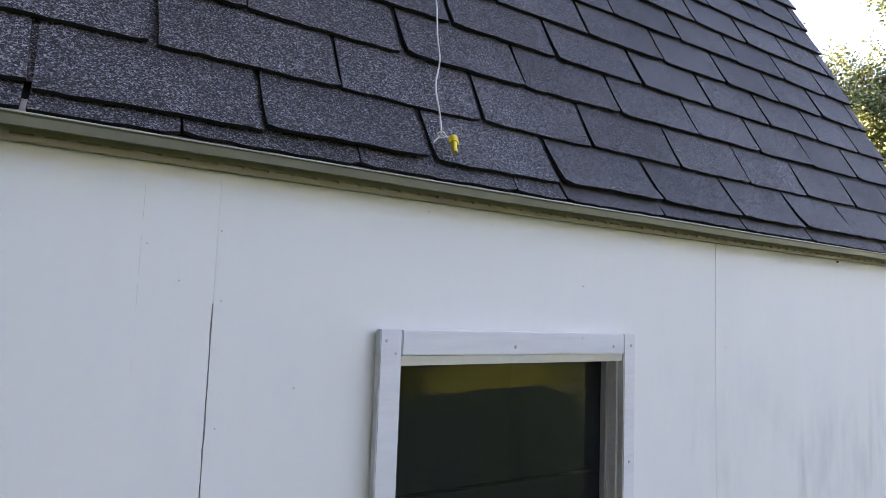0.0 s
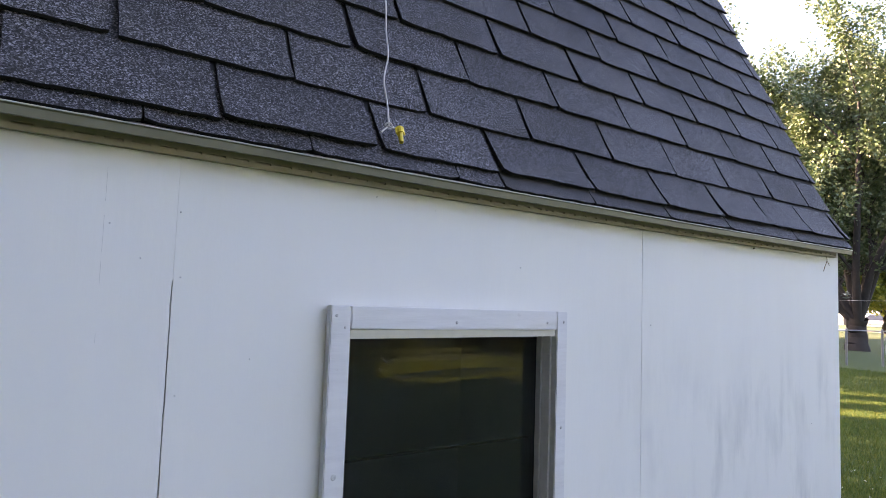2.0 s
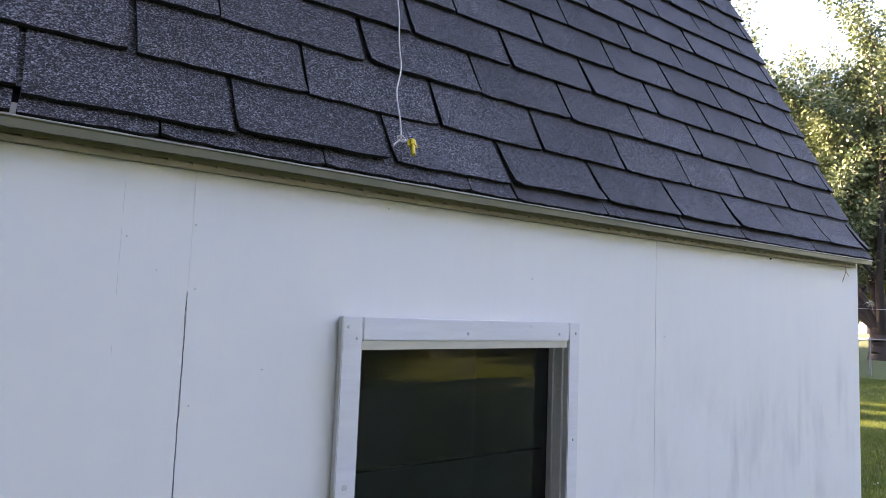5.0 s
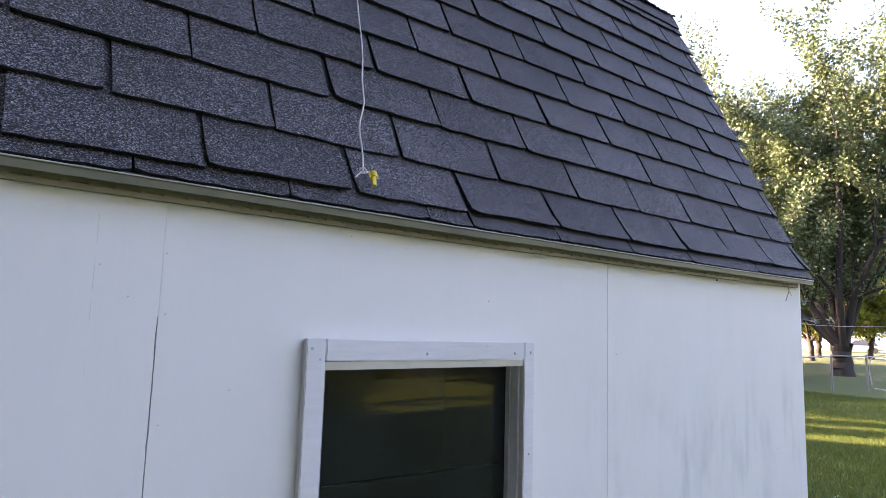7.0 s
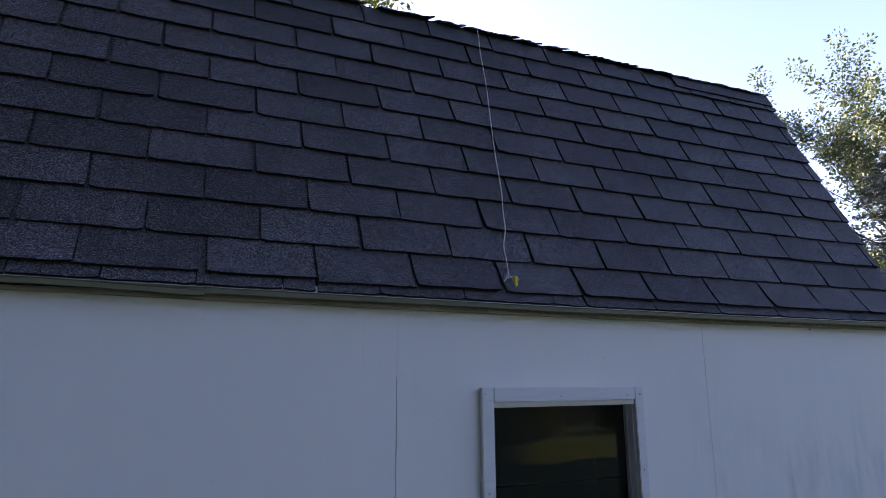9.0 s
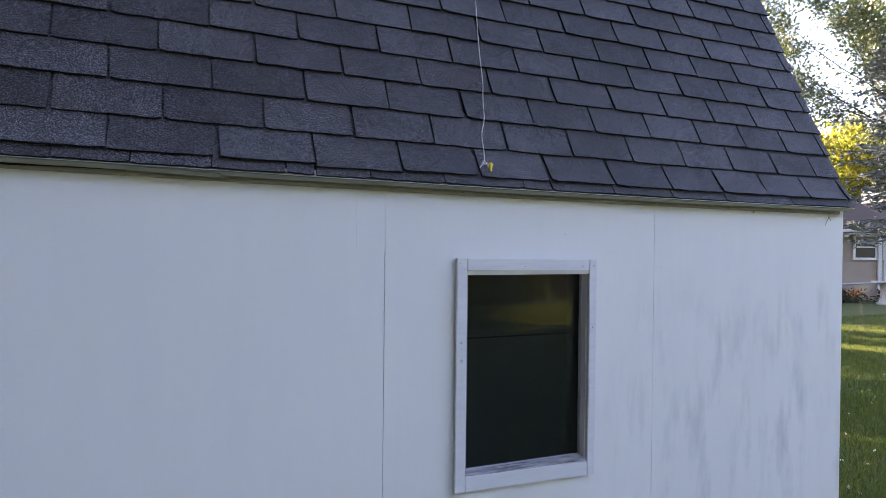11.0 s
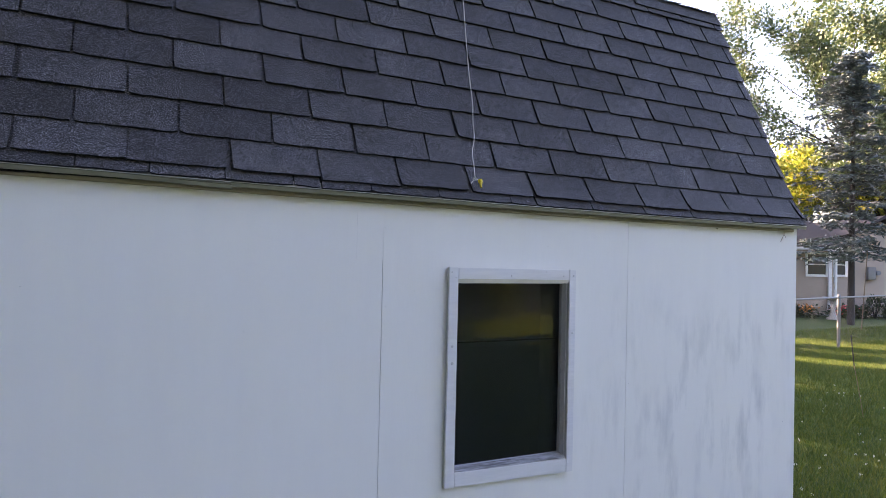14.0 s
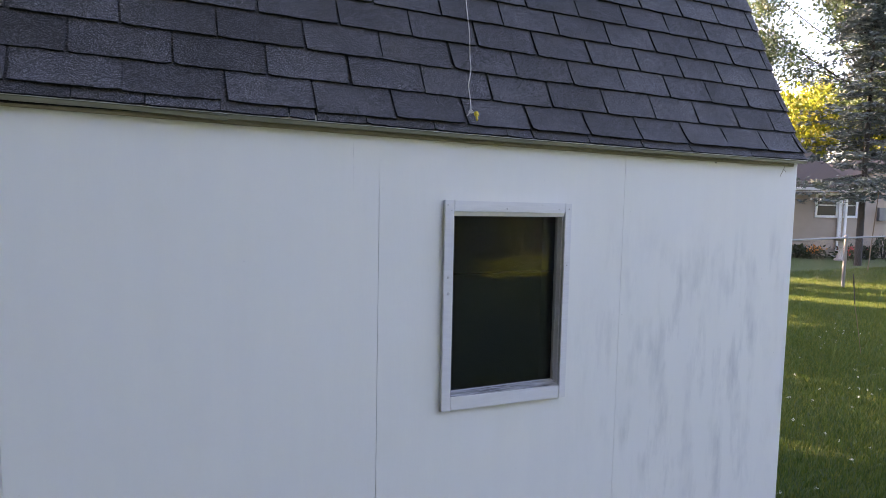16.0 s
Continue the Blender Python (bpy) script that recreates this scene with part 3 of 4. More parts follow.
part("side_shoot", tube([(2.308, -0.016, 2.088), (2.318, -0.018, 2.077), (2.322, -0.018, 2.071)], 0.0009, 6), RAWWOOD, twig)

# ---- trees ----
def tubes(segs, n=6):
    verts, faces = [], []
    for p0, r0, p1, r1 in segs:
        w = (p1 - p0)
        w.normalize()
        a = w.cross(Vector((0.96, 0.28, 0)) if abs(w.z) > 0.55 else Vector((0, 0, 1))).normalized()
        b = w.cross(a)
        i = len(verts)
        for p, r in ((p0 - w * r0 * 0.12, r0), (p1 + w * r1 * 0.12, r1)):
            for k in range(n):
                verts.append(p + a * (math.cos(6.2832 * k / n) * r) + b * (math.sin(6.2832 * k / n) * r))
        for k in range(n):
            faces.append((i + k, i + (k + 1) % n, i + n + (k + 1) % n, i + n + k))
    return verts, faces


def leaf_cloud(name, centres, length, width, material, parent, seed, flat=0.0):
    """Many small bent leaves, each one two triangles wide, in one mesh."""
    r = np.random.RandomState(seed)
    c = np.asarray(centres, float)
    n = len(c)
    a = r.normal(size=(n, 3))
    a[:, 2] *= 1 - flat
    a /= np.linalg.norm(a, axis=1)[:, None]
    b = np.cross(a, r.normal(size=(n, 3)))
    b /= np.linalg.norm(b, axis=1)[:, None]
    s = r.uniform(0.6, 1.3, (n, 1))
    v = np.stack([c + a * s * length / 2, c + b * s * width / 2, c - a * s * length / 2, c - b * s * width / 2], 1).reshape(-1, 3)
    me = bpy.data.meshes.new(name)
    me.vertices.add(4 * n)
    me.vertices.foreach_set("co", v.ravel())
    me.loops.add(4 * n)
    me.loops.foreach_set("vertex_index", np.arange(4 * n))
    me.polygons.add(n)
    me.polygons.foreach_set("loop_start", np.arange(n) * 4)
    me.update(calc_edges=True)
    me.materials.append(material)
    ob = tagged(new(name, me), kind="stuff")
    ob.parent = parent
    return ob


def grow(r, p, way, length, radius, level, segs, tips, spread, kids, levels):
    """A limb that wanders, tapers and forks."""
    steps = 4
    q, w = p.copy(), way.normalized()
    spots = []
    for k in range(steps):
        w = (w + Vector((r.gauss(0, 0.13), r.gauss(0, 0.13), r.gauss(0.05, 0.10)))).normalized()
        e = q + w * length / steps
        ra, rb = radius * (1 - 0.75 * k / steps), radius * (1 - 0.75 * (k + 1) / steps)
        segs.append((q, ra, e, rb))
        spots.append((e.copy(), w.copy(), rb))
        if level >= levels - 1 or (level == 1 and k >= 1):
            tips.append(e.copy())
            tips.append((q + e) / 2)
        q = e
    if level < levels:
        for k in range(kids):
            s, sw, sr = spots[min(steps - 1, int(r.uniform(0.0 if level == 1 else 0.8, steps)))]
            side = Vector((r.gauss(0, 1), r.gauss(0, 1), r.gauss(0.1, 0.6))).normalized()
            grow(r, s, sw + side * spread, length * r.uniform(0.42, 0.62), max(sr * 0.55, 0.010), level + 1, segs, tips, spread, kids, levels)


def broadleaf(at, seed, height, trunk_r, fork, limbs, lean, per_tip, sigma, leaf, material, label, trunk_top=0.72, kids=5):
    tree = thing("tree", at, label, "tree")
    r = random.Random(seed)
    segs, tips = [], []
    base = Vector((0, 0, -0.1))
    q = base
    for k in range(5):
        e = Vector((r.gauss(0, 0.04), r.gauss(0, 0.04), fork * (k + 1) / 5))
        girth = (1.40, 1.12, 1.0, 0.96, 0.98, 1.06)
        segs.append((q, trunk_r * girth[k], e, trunk_r * girth[k + 1]))
        q = e
    for k in range(limbs):
        az = 6.283 * (k + r.uniform(-0.25, 0.25)) / limbs
        el = radians(r.uniform(*lean))
        w = Vector((math.cos(az) * math.cos(el), math.sin(az) * math.cos(el), math.sin(el)))
        grow(r, q - Vector((0, 0, 0.15 + r.uniform(0, fork * 0.1))), w, (height - fork) * trunk_top * r.uniform(0.8, 1.1), trunk_r * 0.48, 1, segs, tips, 0.75, kids, 3)
    v, f = tubes(segs, 7)
    raw("trunk", v, f, BARK, tree, True)
    rs = np.random.RandomState(seed)
    t = np.repeat(np.array([tuple(x) for x in tips]), per_tip, 0)
    leaf_cloud("crown", t + np.clip(rs.normal(0, sigma, t.shape), -1.5 * sigma, 1.5 * sigma) * (1, 1, 0.8), leaf, leaf * 0.62, material, tree, seed)
    return tree


def spruce(at, seed, height, low, reach, label):
    tree = thing("spruce_tree", at, label, "tree")
    r = random.Random(seed)
    segs, pts, sub = [(Vector((0, 0, -0.1)), 0.12, Vector((0, 0, height * 0.5)), 0.08), (Vector((0, 0, height * 0.5)), 0.08, Vector((0, 0, height)), 0.015)], [], []
    z = low
    while z < height - 0.15:
        f = 1 - (z - low) / (height - low)
        for k in range(r.randint(4, 7)):
            az = r.uniform(0, 6.283)
            L = reach * (f ** 0.7) * r.uniform(0.3, 1.1) + 0.12
            last = Vector((0, 0, z))
            side = Vector((-math.sin(az), math.cos(az), 0))
            for j in range(1, 9):
                s = j / 8
                p = Vector((math.cos(az) * L * s, math.sin(az) * L * s, z - L * 0.30 * s + L * 0.20 * s * s))
                segs.append((last, 0.022 * (1.1 - s), p, 0.022 * (1.05 - s)))
                for sg in (-1, 1):
                    w = L * 0.26 * (1.08 - s) + 0.06
                    for i in range(4):
                        c = p + side * sg * w * (i + r.random()) / 4 + Vector((0, 0, r.gauss(-0.05, 0.035)))
                        pts.append(tuple(c))
                        pts.append(tuple(c + Vector((r.gauss(0, 0.05), r.gauss(0, 0.05), r.gauss(-0.03, 0.04)))))
                last = p
        z += r.uniform(0.24, 0.42) * (0.55 + 0.55 * f)
    v, fc = tubes(segs, 5)
    raw("trunk", v, fc, PALEBARK, tree, True)
    leaf_cloud("needles", pts, 0.20, 0.055, NEEDLE, tree, seed, 0.6)
    return tree


broadleaf((32.68, 11.47, 0), 11, 17.8, 0.43, 1.5, 9, (48, 84), 50, 0.30, 0.165, MAPLE, "big broadleaf tree with several thick limbs and thin sunlit crown", 0.66, 7)
broadleaf((40.2, 19.0, 0), 23, 21.5, 0.42, 4.0, 8, (44, 84), 48, 0.32, 0.145, MAPLE, "tall broadleaf tree with loose yellow-green crown behind the house", 0.5, 6)
near_tree = broadleaf((-0.6, 15.8, 0), 31, 14.8, 0.30, 4.0, 8, (35, 80), 46, 0.34, 0.12, GOLD, "broadleaf tree with yellow-green leaves behind the shed")
spruce((20.38, 10.25, 0), 4, 9.4, 2.5, 3.1, "blue spruce with bare lower trunk in front of the house")
# sunlit growth behind the house, then out-of-view trees added round the lawn
for k, (x, y, sc) in enumerate(((32.1, 27.05, 0.55), (37.16, 25.21, 0.65), (44.28, 21.43, 0.6), (27.94, 31.92, 0.6), (48.34, 19.55, 0.6), (56.16, 25.3, 0.5))):
    low_tree = broadleaf((x, y, 0), 50 + k, 14 * sc, 0.2, 1.6, 6, (25, 75), 26, 0.45, 0.26, GOLD, "low sunlit yellow-green tree behind the house", kids=4)
# added out of view: they block sun and sky and darken the pane's reflection
screen_tree = broadleaf((-9.5, 0.5, 0), 37, 16.5, 0.45, 4.0, 8, (40, 82), 22, 0.5, 0.32, MAPLE, "tall broadleaf tree added out of view to block sun and sky", kids=4)
screen_tree_spots = ((-6.6, -4.6), (-7.5, -11), (-5.8, -1.5), (-14, -14), (-16, 9), (6, 36), (15.5, 40), (-30, 12), (-32, 34), (-9, -30), (2, -29), (12, -27), (21, -28), (31, -26), (42, -24), (55, -20))
for k, (x, y) in enumerate(screen_tree_spots):
    copy_thing(screen_tree, pose(x, y, 0, 0, 0, 70 * k))

# a copy hidden by the shed, added to cast shade on the lawn
for k, (x, y) in enumerate(((11, 33),)):
    copy_thing(near_tree, pose(x, y, 0, 0, 0, 110 * k + 40))
for k, (x, y) in enumerate(((55.5, 22.0), (59.0, 19.4))):
    copy_thing(low_tree, pose(x, y, 0, 0, 0, 50 * k))
# unseen low trees, added along the sun's line to shade the near lawn
for k, (x, y) in enumerate(((-17, 25), (-14.5, 31), (-11, 27), (-11.5, 32.5), (-20, 31), (-14, 37))):
    copy_thing(low_tree, pose(x, y, 0, 0, 0, 75 * k))["label"] = "unseen low yellow-green tree added behind the shed to shade the lawn"

# far woods that close the horizon
rs = np.random.RandomState(8)
n = 26000
ang = rs.uniform(0, 2 * np.pi, n)
rad = rs.uniform(118, 150, n)
hgt = (9 + 3 * np.sin(ang * 9) + 2.5 * np.sin(ang * 23 + 1) + 1.5 * np.sin(ang * 57)) * np.sqrt(rs.uniform(0, 1, n))
woods = leaf_cloud("far_woods", np.stack([rad * np.cos(ang), rad * np.sin(ang), hgt], 1), 1.6, 1.1, MAPLE, None, 8)
tagged(woods, "distant belt of green trees round the lawns", "woods", kind="stuff")


# ---- chain-link fence ----
def chain_fence(a, b, posts, label):
    """Round posts with caps, a top rail and woven wire."""
    a, b = Vector(a), Vector(b)
    long = (b - a).length
    fence = thing("chain_link_fence", tuple(a), label, "fence", "fence runs", rz=math.degrees(math.atan2(b.y - a.y, b.x - a.x)))
    for d in posts:
        post = part("post", cyl((d, 0, -0.1), (d, 0, 1.24), 0.036, None, 12), STEEL, fence)
        bm = cyl((d, 0, 1.24), (d, 0, 1.262), 0.041, 0.034, 12)
        cyl((d, 0, 1.262), (d, 0, 1.285), 0.034, 0.008, 12, bm)
        part("post_cap", bm, STEEL, post)
    part("top_rail", cyl((0, 0, 1.20), (long, 0, 1.20), 0.022, None, 10), STEEL, fence)
    verts, faces = [], []
    pitch, h = 0.056, 0.0007
    for c in range(int(long / pitch)):
        for rr in range(20):
            xa, xb = (c + (rr + c) % 2) * pitch, (c + (rr + 1 + c) % 2) * pitch
            za, zb = 0.05 + rr * pitch, 0.05 + (rr + 1) * pitch
            i = len(verts)
            verts += [(xa - h, 0.024, za), (xa + h, 0.024, za), (xa, 0.024 + 2 * h, za), (xb - h, 0.024, zb), (xb + h, 0.024, zb), (xb, 0.024 + 2 * h, zb)]
            faces += [(i, i + 1, i + 4, i + 3), (i + 1, i + 2, i + 5, i + 4), (i + 2, i, i + 3, i + 5)]
    tagged(raw("wire_mesh", verts, faces, WIRE, fence), kind="stuff")
    return fence


chain_fence((5.0, 5.24, 0), (23.5, 8.31, 0), (0.0, 4.6, 9.02, 13.4), "grey galvanised chain-link fence with round posts across the lawn")
run = chain_fence((23.5, 8.31, 0), (34.1, 1.46, 0), (0.0, 1.28, 2.75, 6.0, 9.2, 12.4), "grey chain-link fence run with a pale gate frame")
gate = tube([(1.42, -0.05, 0.12), (1.42, -0.05, 1.15), (2.62, -0.05, 1.15), (2.62, -0.05, 0.12), (1.42, -0.05, 0.12)], 0.02, 8)
part("gate_frame", gate, CONCRETE, run, "pale tubular gate frame")


# ---- the neighbour's house ----
house = thing("house", (23.04, 12.58, 0), "single-storey house in tan lap siding with brown shingle roof", "house", rz=-27.15)


def lap_wall(outline, name, lap=0.125):
    """Overlapping boards; outline gives the left and right end at a height."""
    bm = bmesh.new()
    z, top = 0.35, outline["top"]
    while z < top:
        z1 = min(z + lap, top)
        a, b = outline["ends"](z)
        a1, b1 = outline["ends"](z1)
        y = outline["y"]
        P = [(a, y - 0.034, z), (b, y - 0.034, z), (b1, y - 0.002, z1), (a1, y - 0.002, z1), (a, y, z), (b, y, z)]
        V = [bm.verts.new(p) for p in P]
        bm.faces.new(V[:4])
        bm.faces.new((V[0], V[4], V[5], V[1]))
        z = z1
    part(name, bm, SIDING, house)


lap_wall({"top": 2.62, "y": 0.0, "ends": lambda z: (-9.0, 0.0)}, "siding")
lap_wall({"top": 3.75, "y": 0.45, "ends": lambda z: (0.02, 4.3) if z < 2.62 else (0.02 + (z - 2.62) * 1.9, 4.3 - (z - 2.62) * 1.9)}, "siding")
part("wall", box(-9.0, -0.002, 0.004, 5.5, 0.1, 2.62), SIDING, house)
part("wall", box(0.0, 4.3, 0.454, 5.5, 0.1, 2.62), SIDING, house)
part("foundation", box(-9.0, 4.28, 0.46, 5.48, -0.05, 0.0995), CONCRETE, house)
part("corner_board", box(-0.05, 0.03, -0.024, 0.44, 0.3, 2.60), WHITE, house)
part("corner_board", box(4.24, 4.33, 0.425, 0.52, 0.3, 2.60), WHITE, house)
bm = prism([(-0.45, 2.58), (3.0, 4.25), (6.0, 2.6), (6.0, 2.66), (3.0, 4.36), (-0.45, 2.68)], -9.4, 0.3)
part("roof", bm, ROOFING, house, "brown shingle roof")
bm = bmesh.new()
V = [bm.verts.new(p) for p in ((-0.35, 0.15, 2.45), (2.15, 0.15, 3.85), (4.65, 0.15, 2.45), (4.65, 0.15, 2.55), (2.15, 0.15, 3.97), (-0.35, 0.15, 2.55))]
W = [bm.verts.new(v.co + Vector((0, 5.4, 0))) for v in V]
bm.faces.new(V)
bm.faces.new(W[::-1])
for k in range(6):
    bm.faces.new((V[k - 1], V[k], W[k], W[k - 1]))
part("roof", bm, ROOFING, house, "brown shingle gable roof")
part("gutter", box(-9.4, 0.1, -0.58, -0.455, 2.55, 2.66), WHITE, house, bevel=0.02)
part("soffit", box(-9.4, 0.0, -0.45, -0.02, 2.56, 2.575), WHITE, house)
for x in (-0.10, 0.14):
    part("downspout", box(x - 0.045, x + 0.045, -0.11, -0.03, 0.25, 2.56), WHITE, house, bevel=0.01)


def house_window(x0, x1, z0, z1, y, shutter=False):
    w = part("window", holed(x0 - 0.08, x1 + 0.08, z0 - 0.09, z1 + 0.08, x0, x1, z0, z1, y - 0.06, y - 0.003), WHITE, house, "white framed window")
    part("pane", box(x0, x1, y - 0.034, y - 0.026, z0, z1), PANE, w)
    part("sash_rail", box(x0, x1, y - 0.05, y - 0.035, (z0 + z1) / 2 - 0.02, (z0 + z1) / 2 + 0.02), WHITE, w)
    if shutter:
        for a in (x0 - 0.40, x1 + 0.10):
            part("shutter", box(a, a + 0.30, y - 0.05, y - 0.02, z0 - 0.05, z1 + 0.05), BLACK, w)


house_window(-0.92, -0.22, 1.62, 2.40, 0.0)
house_window(-5.2, -4.0, 1.0, 2.3, 0.0)
house_window(0.42, 0.80, 1.62, 2.40, 0.45)
house_window(3.0, 3.62, 1.62, 2.45, 0.45, True)
part("meter_box", box(1.62, 1.92, 0.28, 0.43, 1.45, 1.95), STEEL, house, bevel=0.02)
part("meter", cyl((2.0, 0.40, 1.72), (2.0, 0.25, 1.72), 0.09), STEEL, house)


def shrub(at, size, seed, material, label, n=900, leaf=0.10):
    t = thing("shrub", at, label, "shrub")
    r = np.random.RandomState(seed)
    d = r.normal(size=(n, 3))
    d /= np.linalg.norm(d, axis=1)[:, None]
    rad = 0.55 + 0.45 * r.uniform(0, 1, (n, 1)) ** 0.4
    lump = 1 + 0.18 * np.sin(d[:, :1] * 5 + seed) * np.cos(d[:, 1:2] * 6)
    p = d * rad * lump * np.array(size) / 2
    p[:, 2] = np.abs(p[:, 2]) * 2
    leaf_cloud("leaves", p, leaf, leaf * 0.6, material, t, seed)
    v, f = tubes([(Vector((0, 0, -0.05)), 0.03, Vector((0.15 * math.cos(a), 0.15 * math.sin(a), size[2] * 0.6)), 0.01) for a in (0, 1.3, 2.6, 3.9, 5.2)])
    raw("stems", v, f, BARK, t)
    return t


def by_house(x, y):
    p = house.matrix_basis @ Vector((x, y, 0))
    return (p.x, p.y, 0)


for k, (x, y, sx, sz) in enumerate(((1.5, -0.3, 1.5, 0.85), (2.6, -0.2, 1.4, 0.9), (-1.8, -0.5, 1.0, 0.5), (-3.2, -0.5, 1.2, 0.6), (0.6, -0.4, 0.9, 0.5), (3.5, -0.1, 0.8, 0.6))):
    shrub(by_house(x, y), (sx, 0.9, sz), 60 + k, SHRUB, "dark green shrub against the house wall")


def blooms(at, seed, material, label):
    t = thing("flower_clump", at, label, "flowers")
    r = np.random.RandomState(seed)
    leaf_cloud("leaves", r.normal(0, 0.28, (260, 3)) * (1, 0.6, 0.5) + (0, 0, 0.22), 0.12, 0.06, SHRUB, t, seed)
    leaf_cloud("petals", r.normal(0, 0.22, (90, 3)) * (1, 0.6, 0.35) + (0, 0, 0.36), 0.07, 0.06, material, t, seed + 1)


# a tall unseen hedge added behind the shed, with gaps, to shade the near lawn
for k, (x, w, h) in enumerate(((-24.5, 3.5, 6.3), (-22, 3.5, 6.5), (-19.5, 3.5, 6.7), (-17, 3.5, 6.3), (-14.5, 3.5, 6.5), (-12, 3.5, 6.7), (-9.5, 3.5, 6.3), (-7, 3.5, 6.5), (-4.6, 3.5, 6.7), (-2.2, 3.5, 6.3), (0.2, 3.5, 6.5), (2.6, 3.5, 6.7), (4.5, 1.9, 5.6), (6.85, 0.8, 4.9), (8.75, 0.8, 4.6), (11.7, 2, 4.4), (13.4, 2.2, 4.5), (15.5, 2.2, 4.2))):
    shrub((x, 14.0 + 0.5 * (k % 2), 0), (w, 1.9, h), 90 + k, SHRUB, "unseen tall hedge shrub added behind the shed to shade the lawn", 3600, 0.30)

# out-of-view hedge, added to dim the left end of the wall
for k in range(5):
    shrub((-4.7 - 0.3 * (k % 2), -0.4 - 1.9 * k, 0), (1.9, 2.6, 3.4 + 0.3 * (k % 3)), 140 + k, SHRUB, "unseen tall hedge shrub added beside the shed to dim the wall", 2600, 0.2)
# hedge row added behind the camera so that the pane reflects dark
for k in range(9):
    shrub((-1.0 + 2.6 * k, -16.2 - 0.5 * (k % 2), 0), (3.4, 2.0, 3.5 + 0.3 * (k % 3)), 120 + k, SHRUB, "tall hedge shrub added across the lawn to darken the window's reflection", 8000, 0.13)

blooms(by_house(-0.2, -0.9), 72, REDBLOOM, "clump of red flowers in a bed by the house")
blooms(by_house(-1.35, -0.8), 73, ORANGEBLOOM, "clump of orange flowers in a bed by the house")


def lathe(profile, n=20):
    bm = bmesh.new()
    last = None
    for r, z in profile:
        ring = [bm.verts.new((r * math.cos(6.2832 * i / n), r * math.sin(6.2832 * i / n), z)) for i in range(n)]
        if last:
            for i in range(n):
                bm.faces.new((last[i - 1], last[i], ring[i], ring[i - 1])).smooth = True
        else:
            bm.faces.new(ring[::-1])
        last = ring
    bm.faces.new(last)
    return bm


bath = thing("bird_bath", by_house(-0.75, -1.4), "grey concrete bird bath on a pedestal in the flower bed", "bird bath")
part("pedestal", lathe([(0.20, -0.02), (0.20, 0.06), (0.13, 0.10), (0.08, 0.25), (0.075, 0.5), (0.11, 0.68), (0.12, 0.70)]), CONCRETE, bath)
part("basin", lathe([(0.11, 0.70), (0.22, 0.73), (0.34, 0.79), (0.35, 0.82), (0.32, 0.82), (0.2, 0.77), (0.05, 0.76)]), CONCRETE, bath)

# ---- clothes line with its prop, and a thin stake in the lawn ----
line = part("clothes_line", tube([(10.55, 11.87, 2.45), (14.8, 10.41, 2.32), (19.05, 9, 2.42), (22.28, 8.05, 2.22), (25.71, 7.06, 2.30)], 0.005, 6), CORD)
tagged(line, "pale clothes line strung above the lawn", "clothes line")
part("prop_pole", cyl((18.85, 9.04, 0.0), (19.05, 9, 2.43), 0.016, 0.013, 8), RAWWOOD, line, "leaning wooden prop")
for p in ((10.55, 11.87), (25.71, 7.06)):
    part("line_post", cyl((*p, -0.1), (*p, 2.5), 0.04, None, 10), STEEL, line)
stake = part("garden_stake", tube([(7.36, 2.42, -0.02), (7.34, 2.47, 0.33), (7.33, 2.53, 0.66)], 0.004, 6), RAWWOOD)
tagged(stake, "thin bent cane standing in the lawn", "stake")
part("dark_tip", tube([(7.33, 2.53, 0.66), (7.335, 2.555, 0.86), (7.34, 2.58, 1.05)], 0.007, 6), BLACK, stake)


# ---- across the road ----
road = part("road", prism([(-120, 0.012), (160, 0.012), (160, -0.05), (-120, -0.05)], -2.4, 2.4), CONCRETE)
road.matrix_world = pose(65.4, 21.74, 0, 0, 0, 21.5)
tagged(road, "pale sunlit residential road", "road", kind="structure")


def far_house(at, rz, w, label, roof_mat):
    h = thing("house", at, label, "house", rz=rz)
    part("wall", box(-w / 2, w / 2, -3, 3, -0.1, 2.7), WHITE, h)
    part("roof", prism([(-3.5, 2.6), (0, 4.5), (3.5, 2.6), (3.5, 2.75), (0, 4.7), (-3.5, 2.75)], -w / 2 - 0.4, w / 2 + 0.4), roof_mat, h)
    for x in (-w * 0.3, w * 0.05, w * 0.33):
        wi = part("window", holed(x - 0.6, x + 0.6, 0.9, 2.2, x - 0.5, x + 0.5, 1.0, 2.1, -3.06, -3.002), WHITE, h)
        part("pane", box(x - 0.5, x + 0.5, -3.03, -3.004, 1.0, 2.1), PANE, wi)
    part("door", box(w * 0.17, w * 0.17 + 0.9, -3.04, -3.004, 0.0, 2.05), BLACK, h)


far_house((87.04, 35.81, 0), 112 - 180, 11, "white single-storey house across the road", GREYROOF)
far_house((91.23, 28.42, 0), 110 - 180, 12, "pale house with grey roof across the road", GREYROOF)
awning = part("awning", prism([(-1.2, 2.0), (1.2, 2.5), (1.2, 2.6), (-1.2, 2.1)], -2.0, 2.0), REDROOF)
awning.matrix_world = pose(79.54, 35.62, 0, 0, 0, -68)
tagged(awning, "red-brown canopy on posts before a white house", "canopy")
for x in (-1.9, 1.9):
    part("canopy_post", cyl((x, -1.1, 0), (x, -1.1, 2.03), 0.05), WHITE, awning)


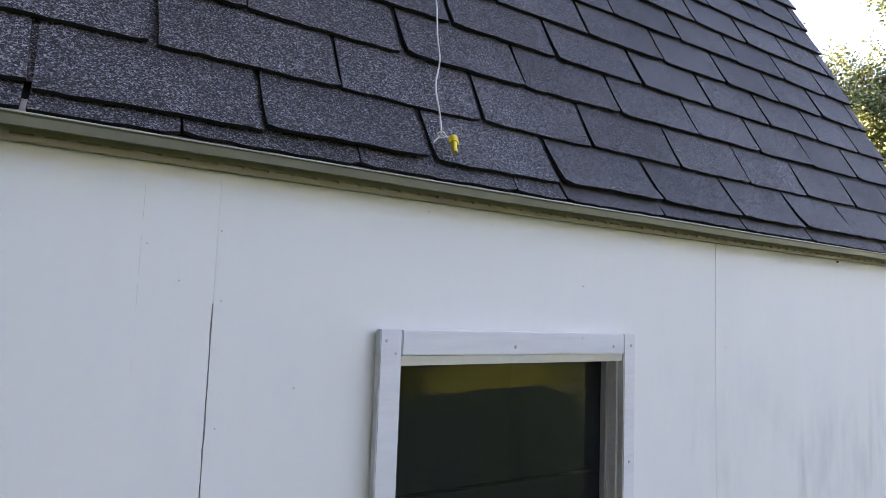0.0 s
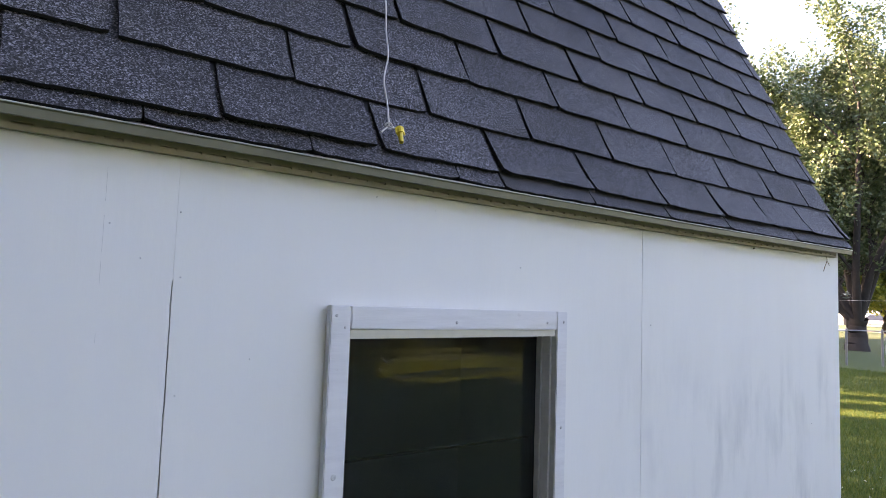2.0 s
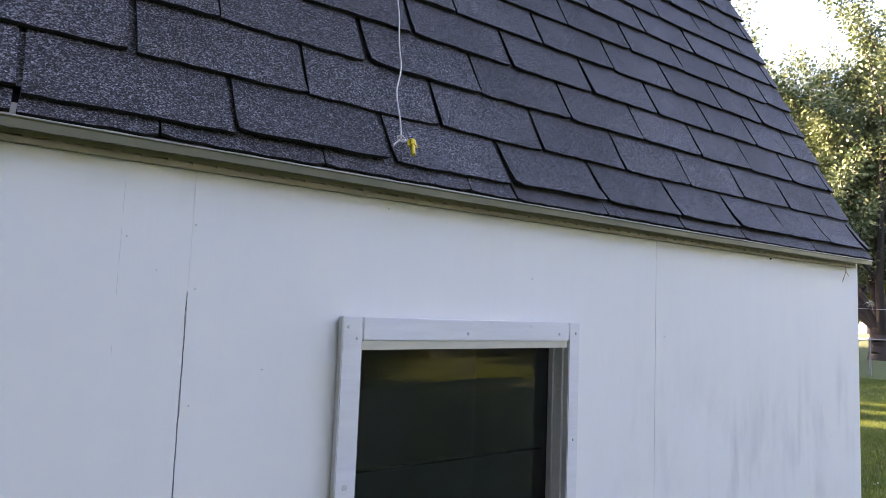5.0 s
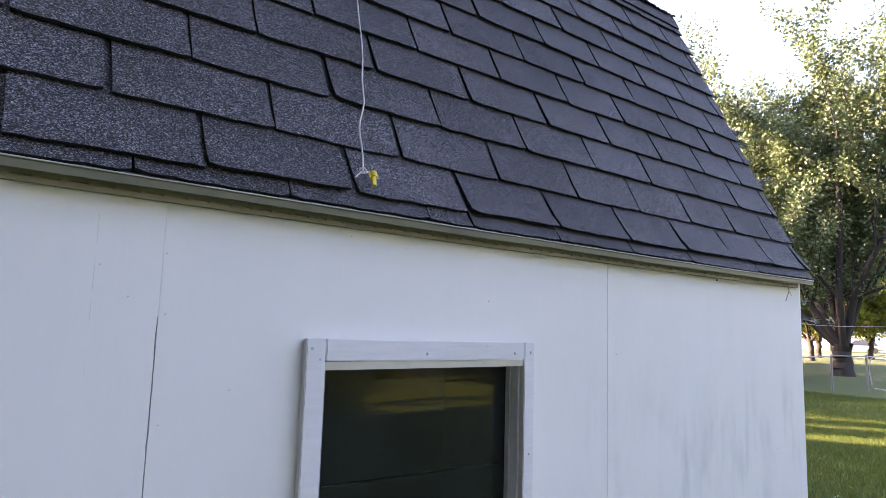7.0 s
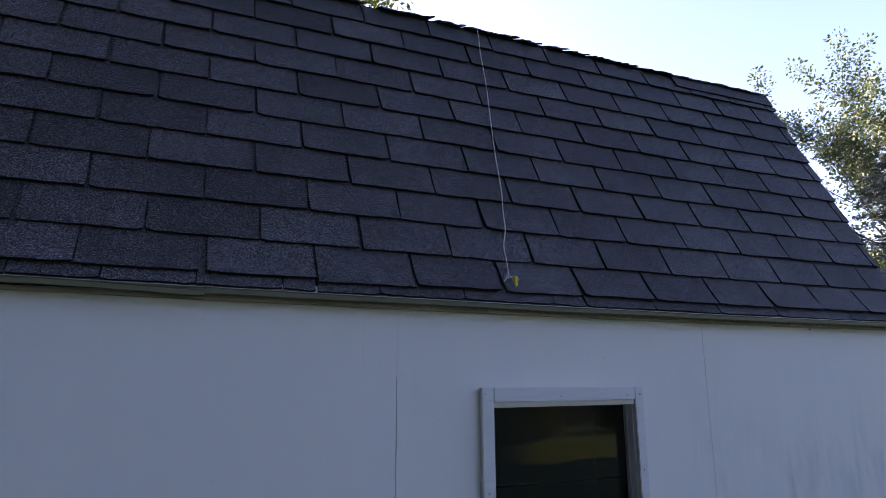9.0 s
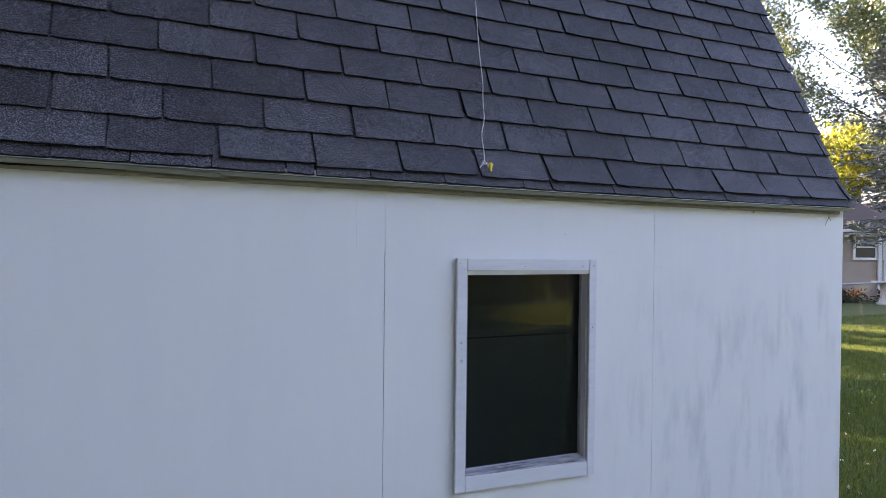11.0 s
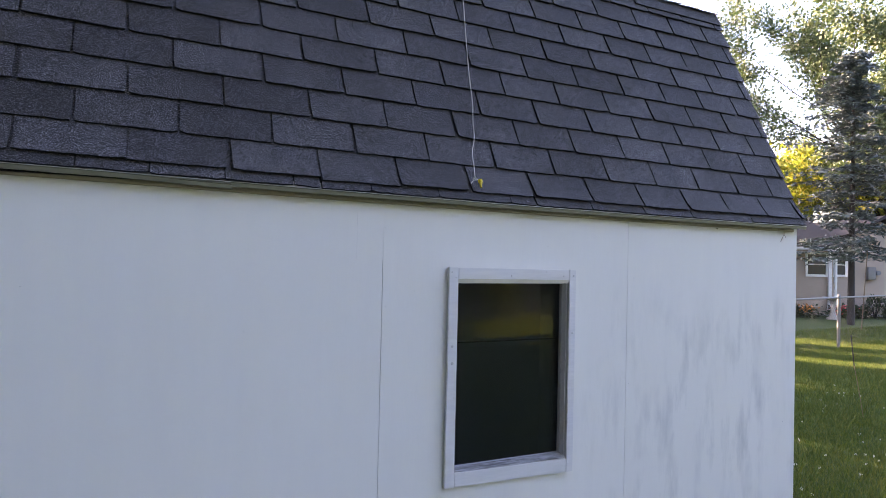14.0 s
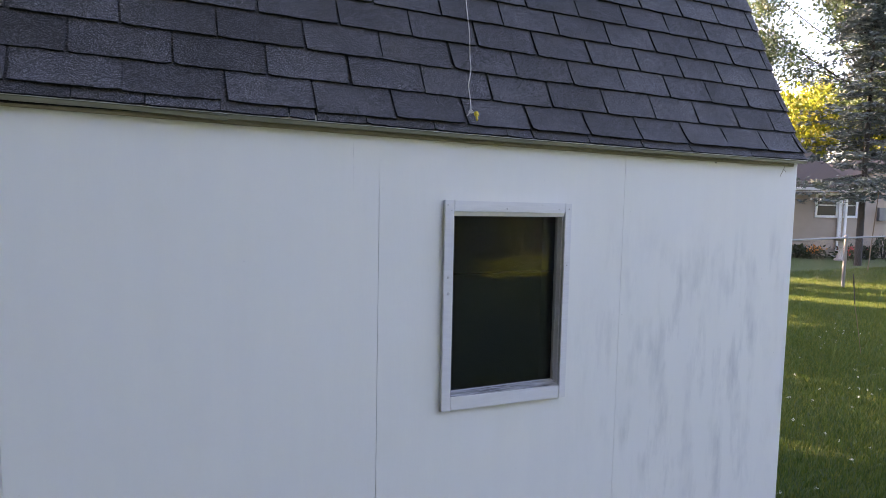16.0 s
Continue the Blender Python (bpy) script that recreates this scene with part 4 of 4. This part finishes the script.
def car(at, rz, label):
    c = thing("car", at, label, "car", rz=rz)
    bm = prism([(-0.85, 0.3), (0.85, 0.3), (0.9, 0.6), (0.85, 0.85), (-0.85, 0.85), (-0.9, 0.6)], -2.2, 2.2)
    part("body", bm, CARPAINT, c, bevel=0.08)
    bm = bmesh.new()
    V = [bm.verts.new(p) for p in ((-1.7, -0.8, 0.84), (1.1, -0.8, 0.84), (1.1, 0.8, 0.84), (-1.7, 0.8, 0.84), (-1.2, -0.65, 1.42), (0.4, -0.65, 1.42), (0.4, 0.65, 1.42), (-1.2, 0.65, 1.42))]
    for f in ((0, 1, 5, 4), (1, 2, 6, 5), (2, 3, 7, 6), (3, 0, 4, 7), (4, 5, 6, 7)):
        bm.faces.new([V[i] for i in f])
    part("cabin", bm, PANE, c)
    for x in (-1.35, 1.35):
        for y in (-0.82, 0.82):
            part("wheel", cyl((x, y - 0.1, 0.32), (x, y + 0.1, 0.32), 0.32, None, 16), RUBBER, c)


car((79.74, 27.72, 0), 110, "grey parked car across the road")

# ---- grass blades and clover on the near lawn ----
rs = np.random.RandomState(3)


def sward(n, x0, x1, y0, y1, length):
    x, y = rs.uniform(x0, x1, n), rs.uniform(y0, y1, n)
    keep = ~((x < X1 + 0.03) & (y > -0.03))
    x, y = x[keep], y[keep]
    m = len(x)
    h = length * rs.uniform(0.5, 1.3, m)
    az = rs.uniform(0, 6.283, m)
    lean = rs.uniform(0.2, 1.0, m) * h
    wd = rs.uniform(0.0025, 0.0045, m)
    bx, by = -np.sin(az) * wd, np.cos(az) * wd
    v = np.stack([np.stack([x - bx, y - by, 0 * x], 1), np.stack([x + bx, y + by, 0 * x], 1), np.stack([x + np.cos(az) * lean, y + np.sin(az) * lean, h], 1)], 1).reshape(-1, 3)
    me = bpy.data.meshes.new("grass")
    me.vertices.add(3 * m)
    me.vertices.foreach_set("co", v.ravel())
    me.loops.add(3 * m)
    me.loops.foreach_set("vertex_index", np.arange(3 * m))
    me.polygons.add(m)
    me.polygons.foreach_set("loop_start", np.arange(m) * 3)
    me.update(calc_edges=True)
    me.materials.append(BLADE)
    tagged(new("grass", me), "short mown grass blades", "grass", kind="stuff")


sward(150000, 2.0, 7.5, -0.8, 3.6, 0.05)
sward(210000, 7.0, 16.5, 1.0, 8.0, 0.07)
sward(60000, 14.0, 22.0, 3.0, 9.5, 0.08)
sward(70000, 4.0, 12.5, -14.3, -10.8, 0.09)
n = 170
pts = np.stack([rs.uniform(2.6, 9.0, n), rs.uniform(-0.6, 4.2, n), rs.uniform(0.035, 0.06, n)], 1)
pts = np.repeat(pts, 9, 0) + rs.normal(0, 0.006, (n * 9, 3))
tagged(leaf_cloud("clover_blooms", pts, 0.012, 0.008, CLOVER, None, 5), "small white clover blooms in the grass", "clover", kind="stuff")
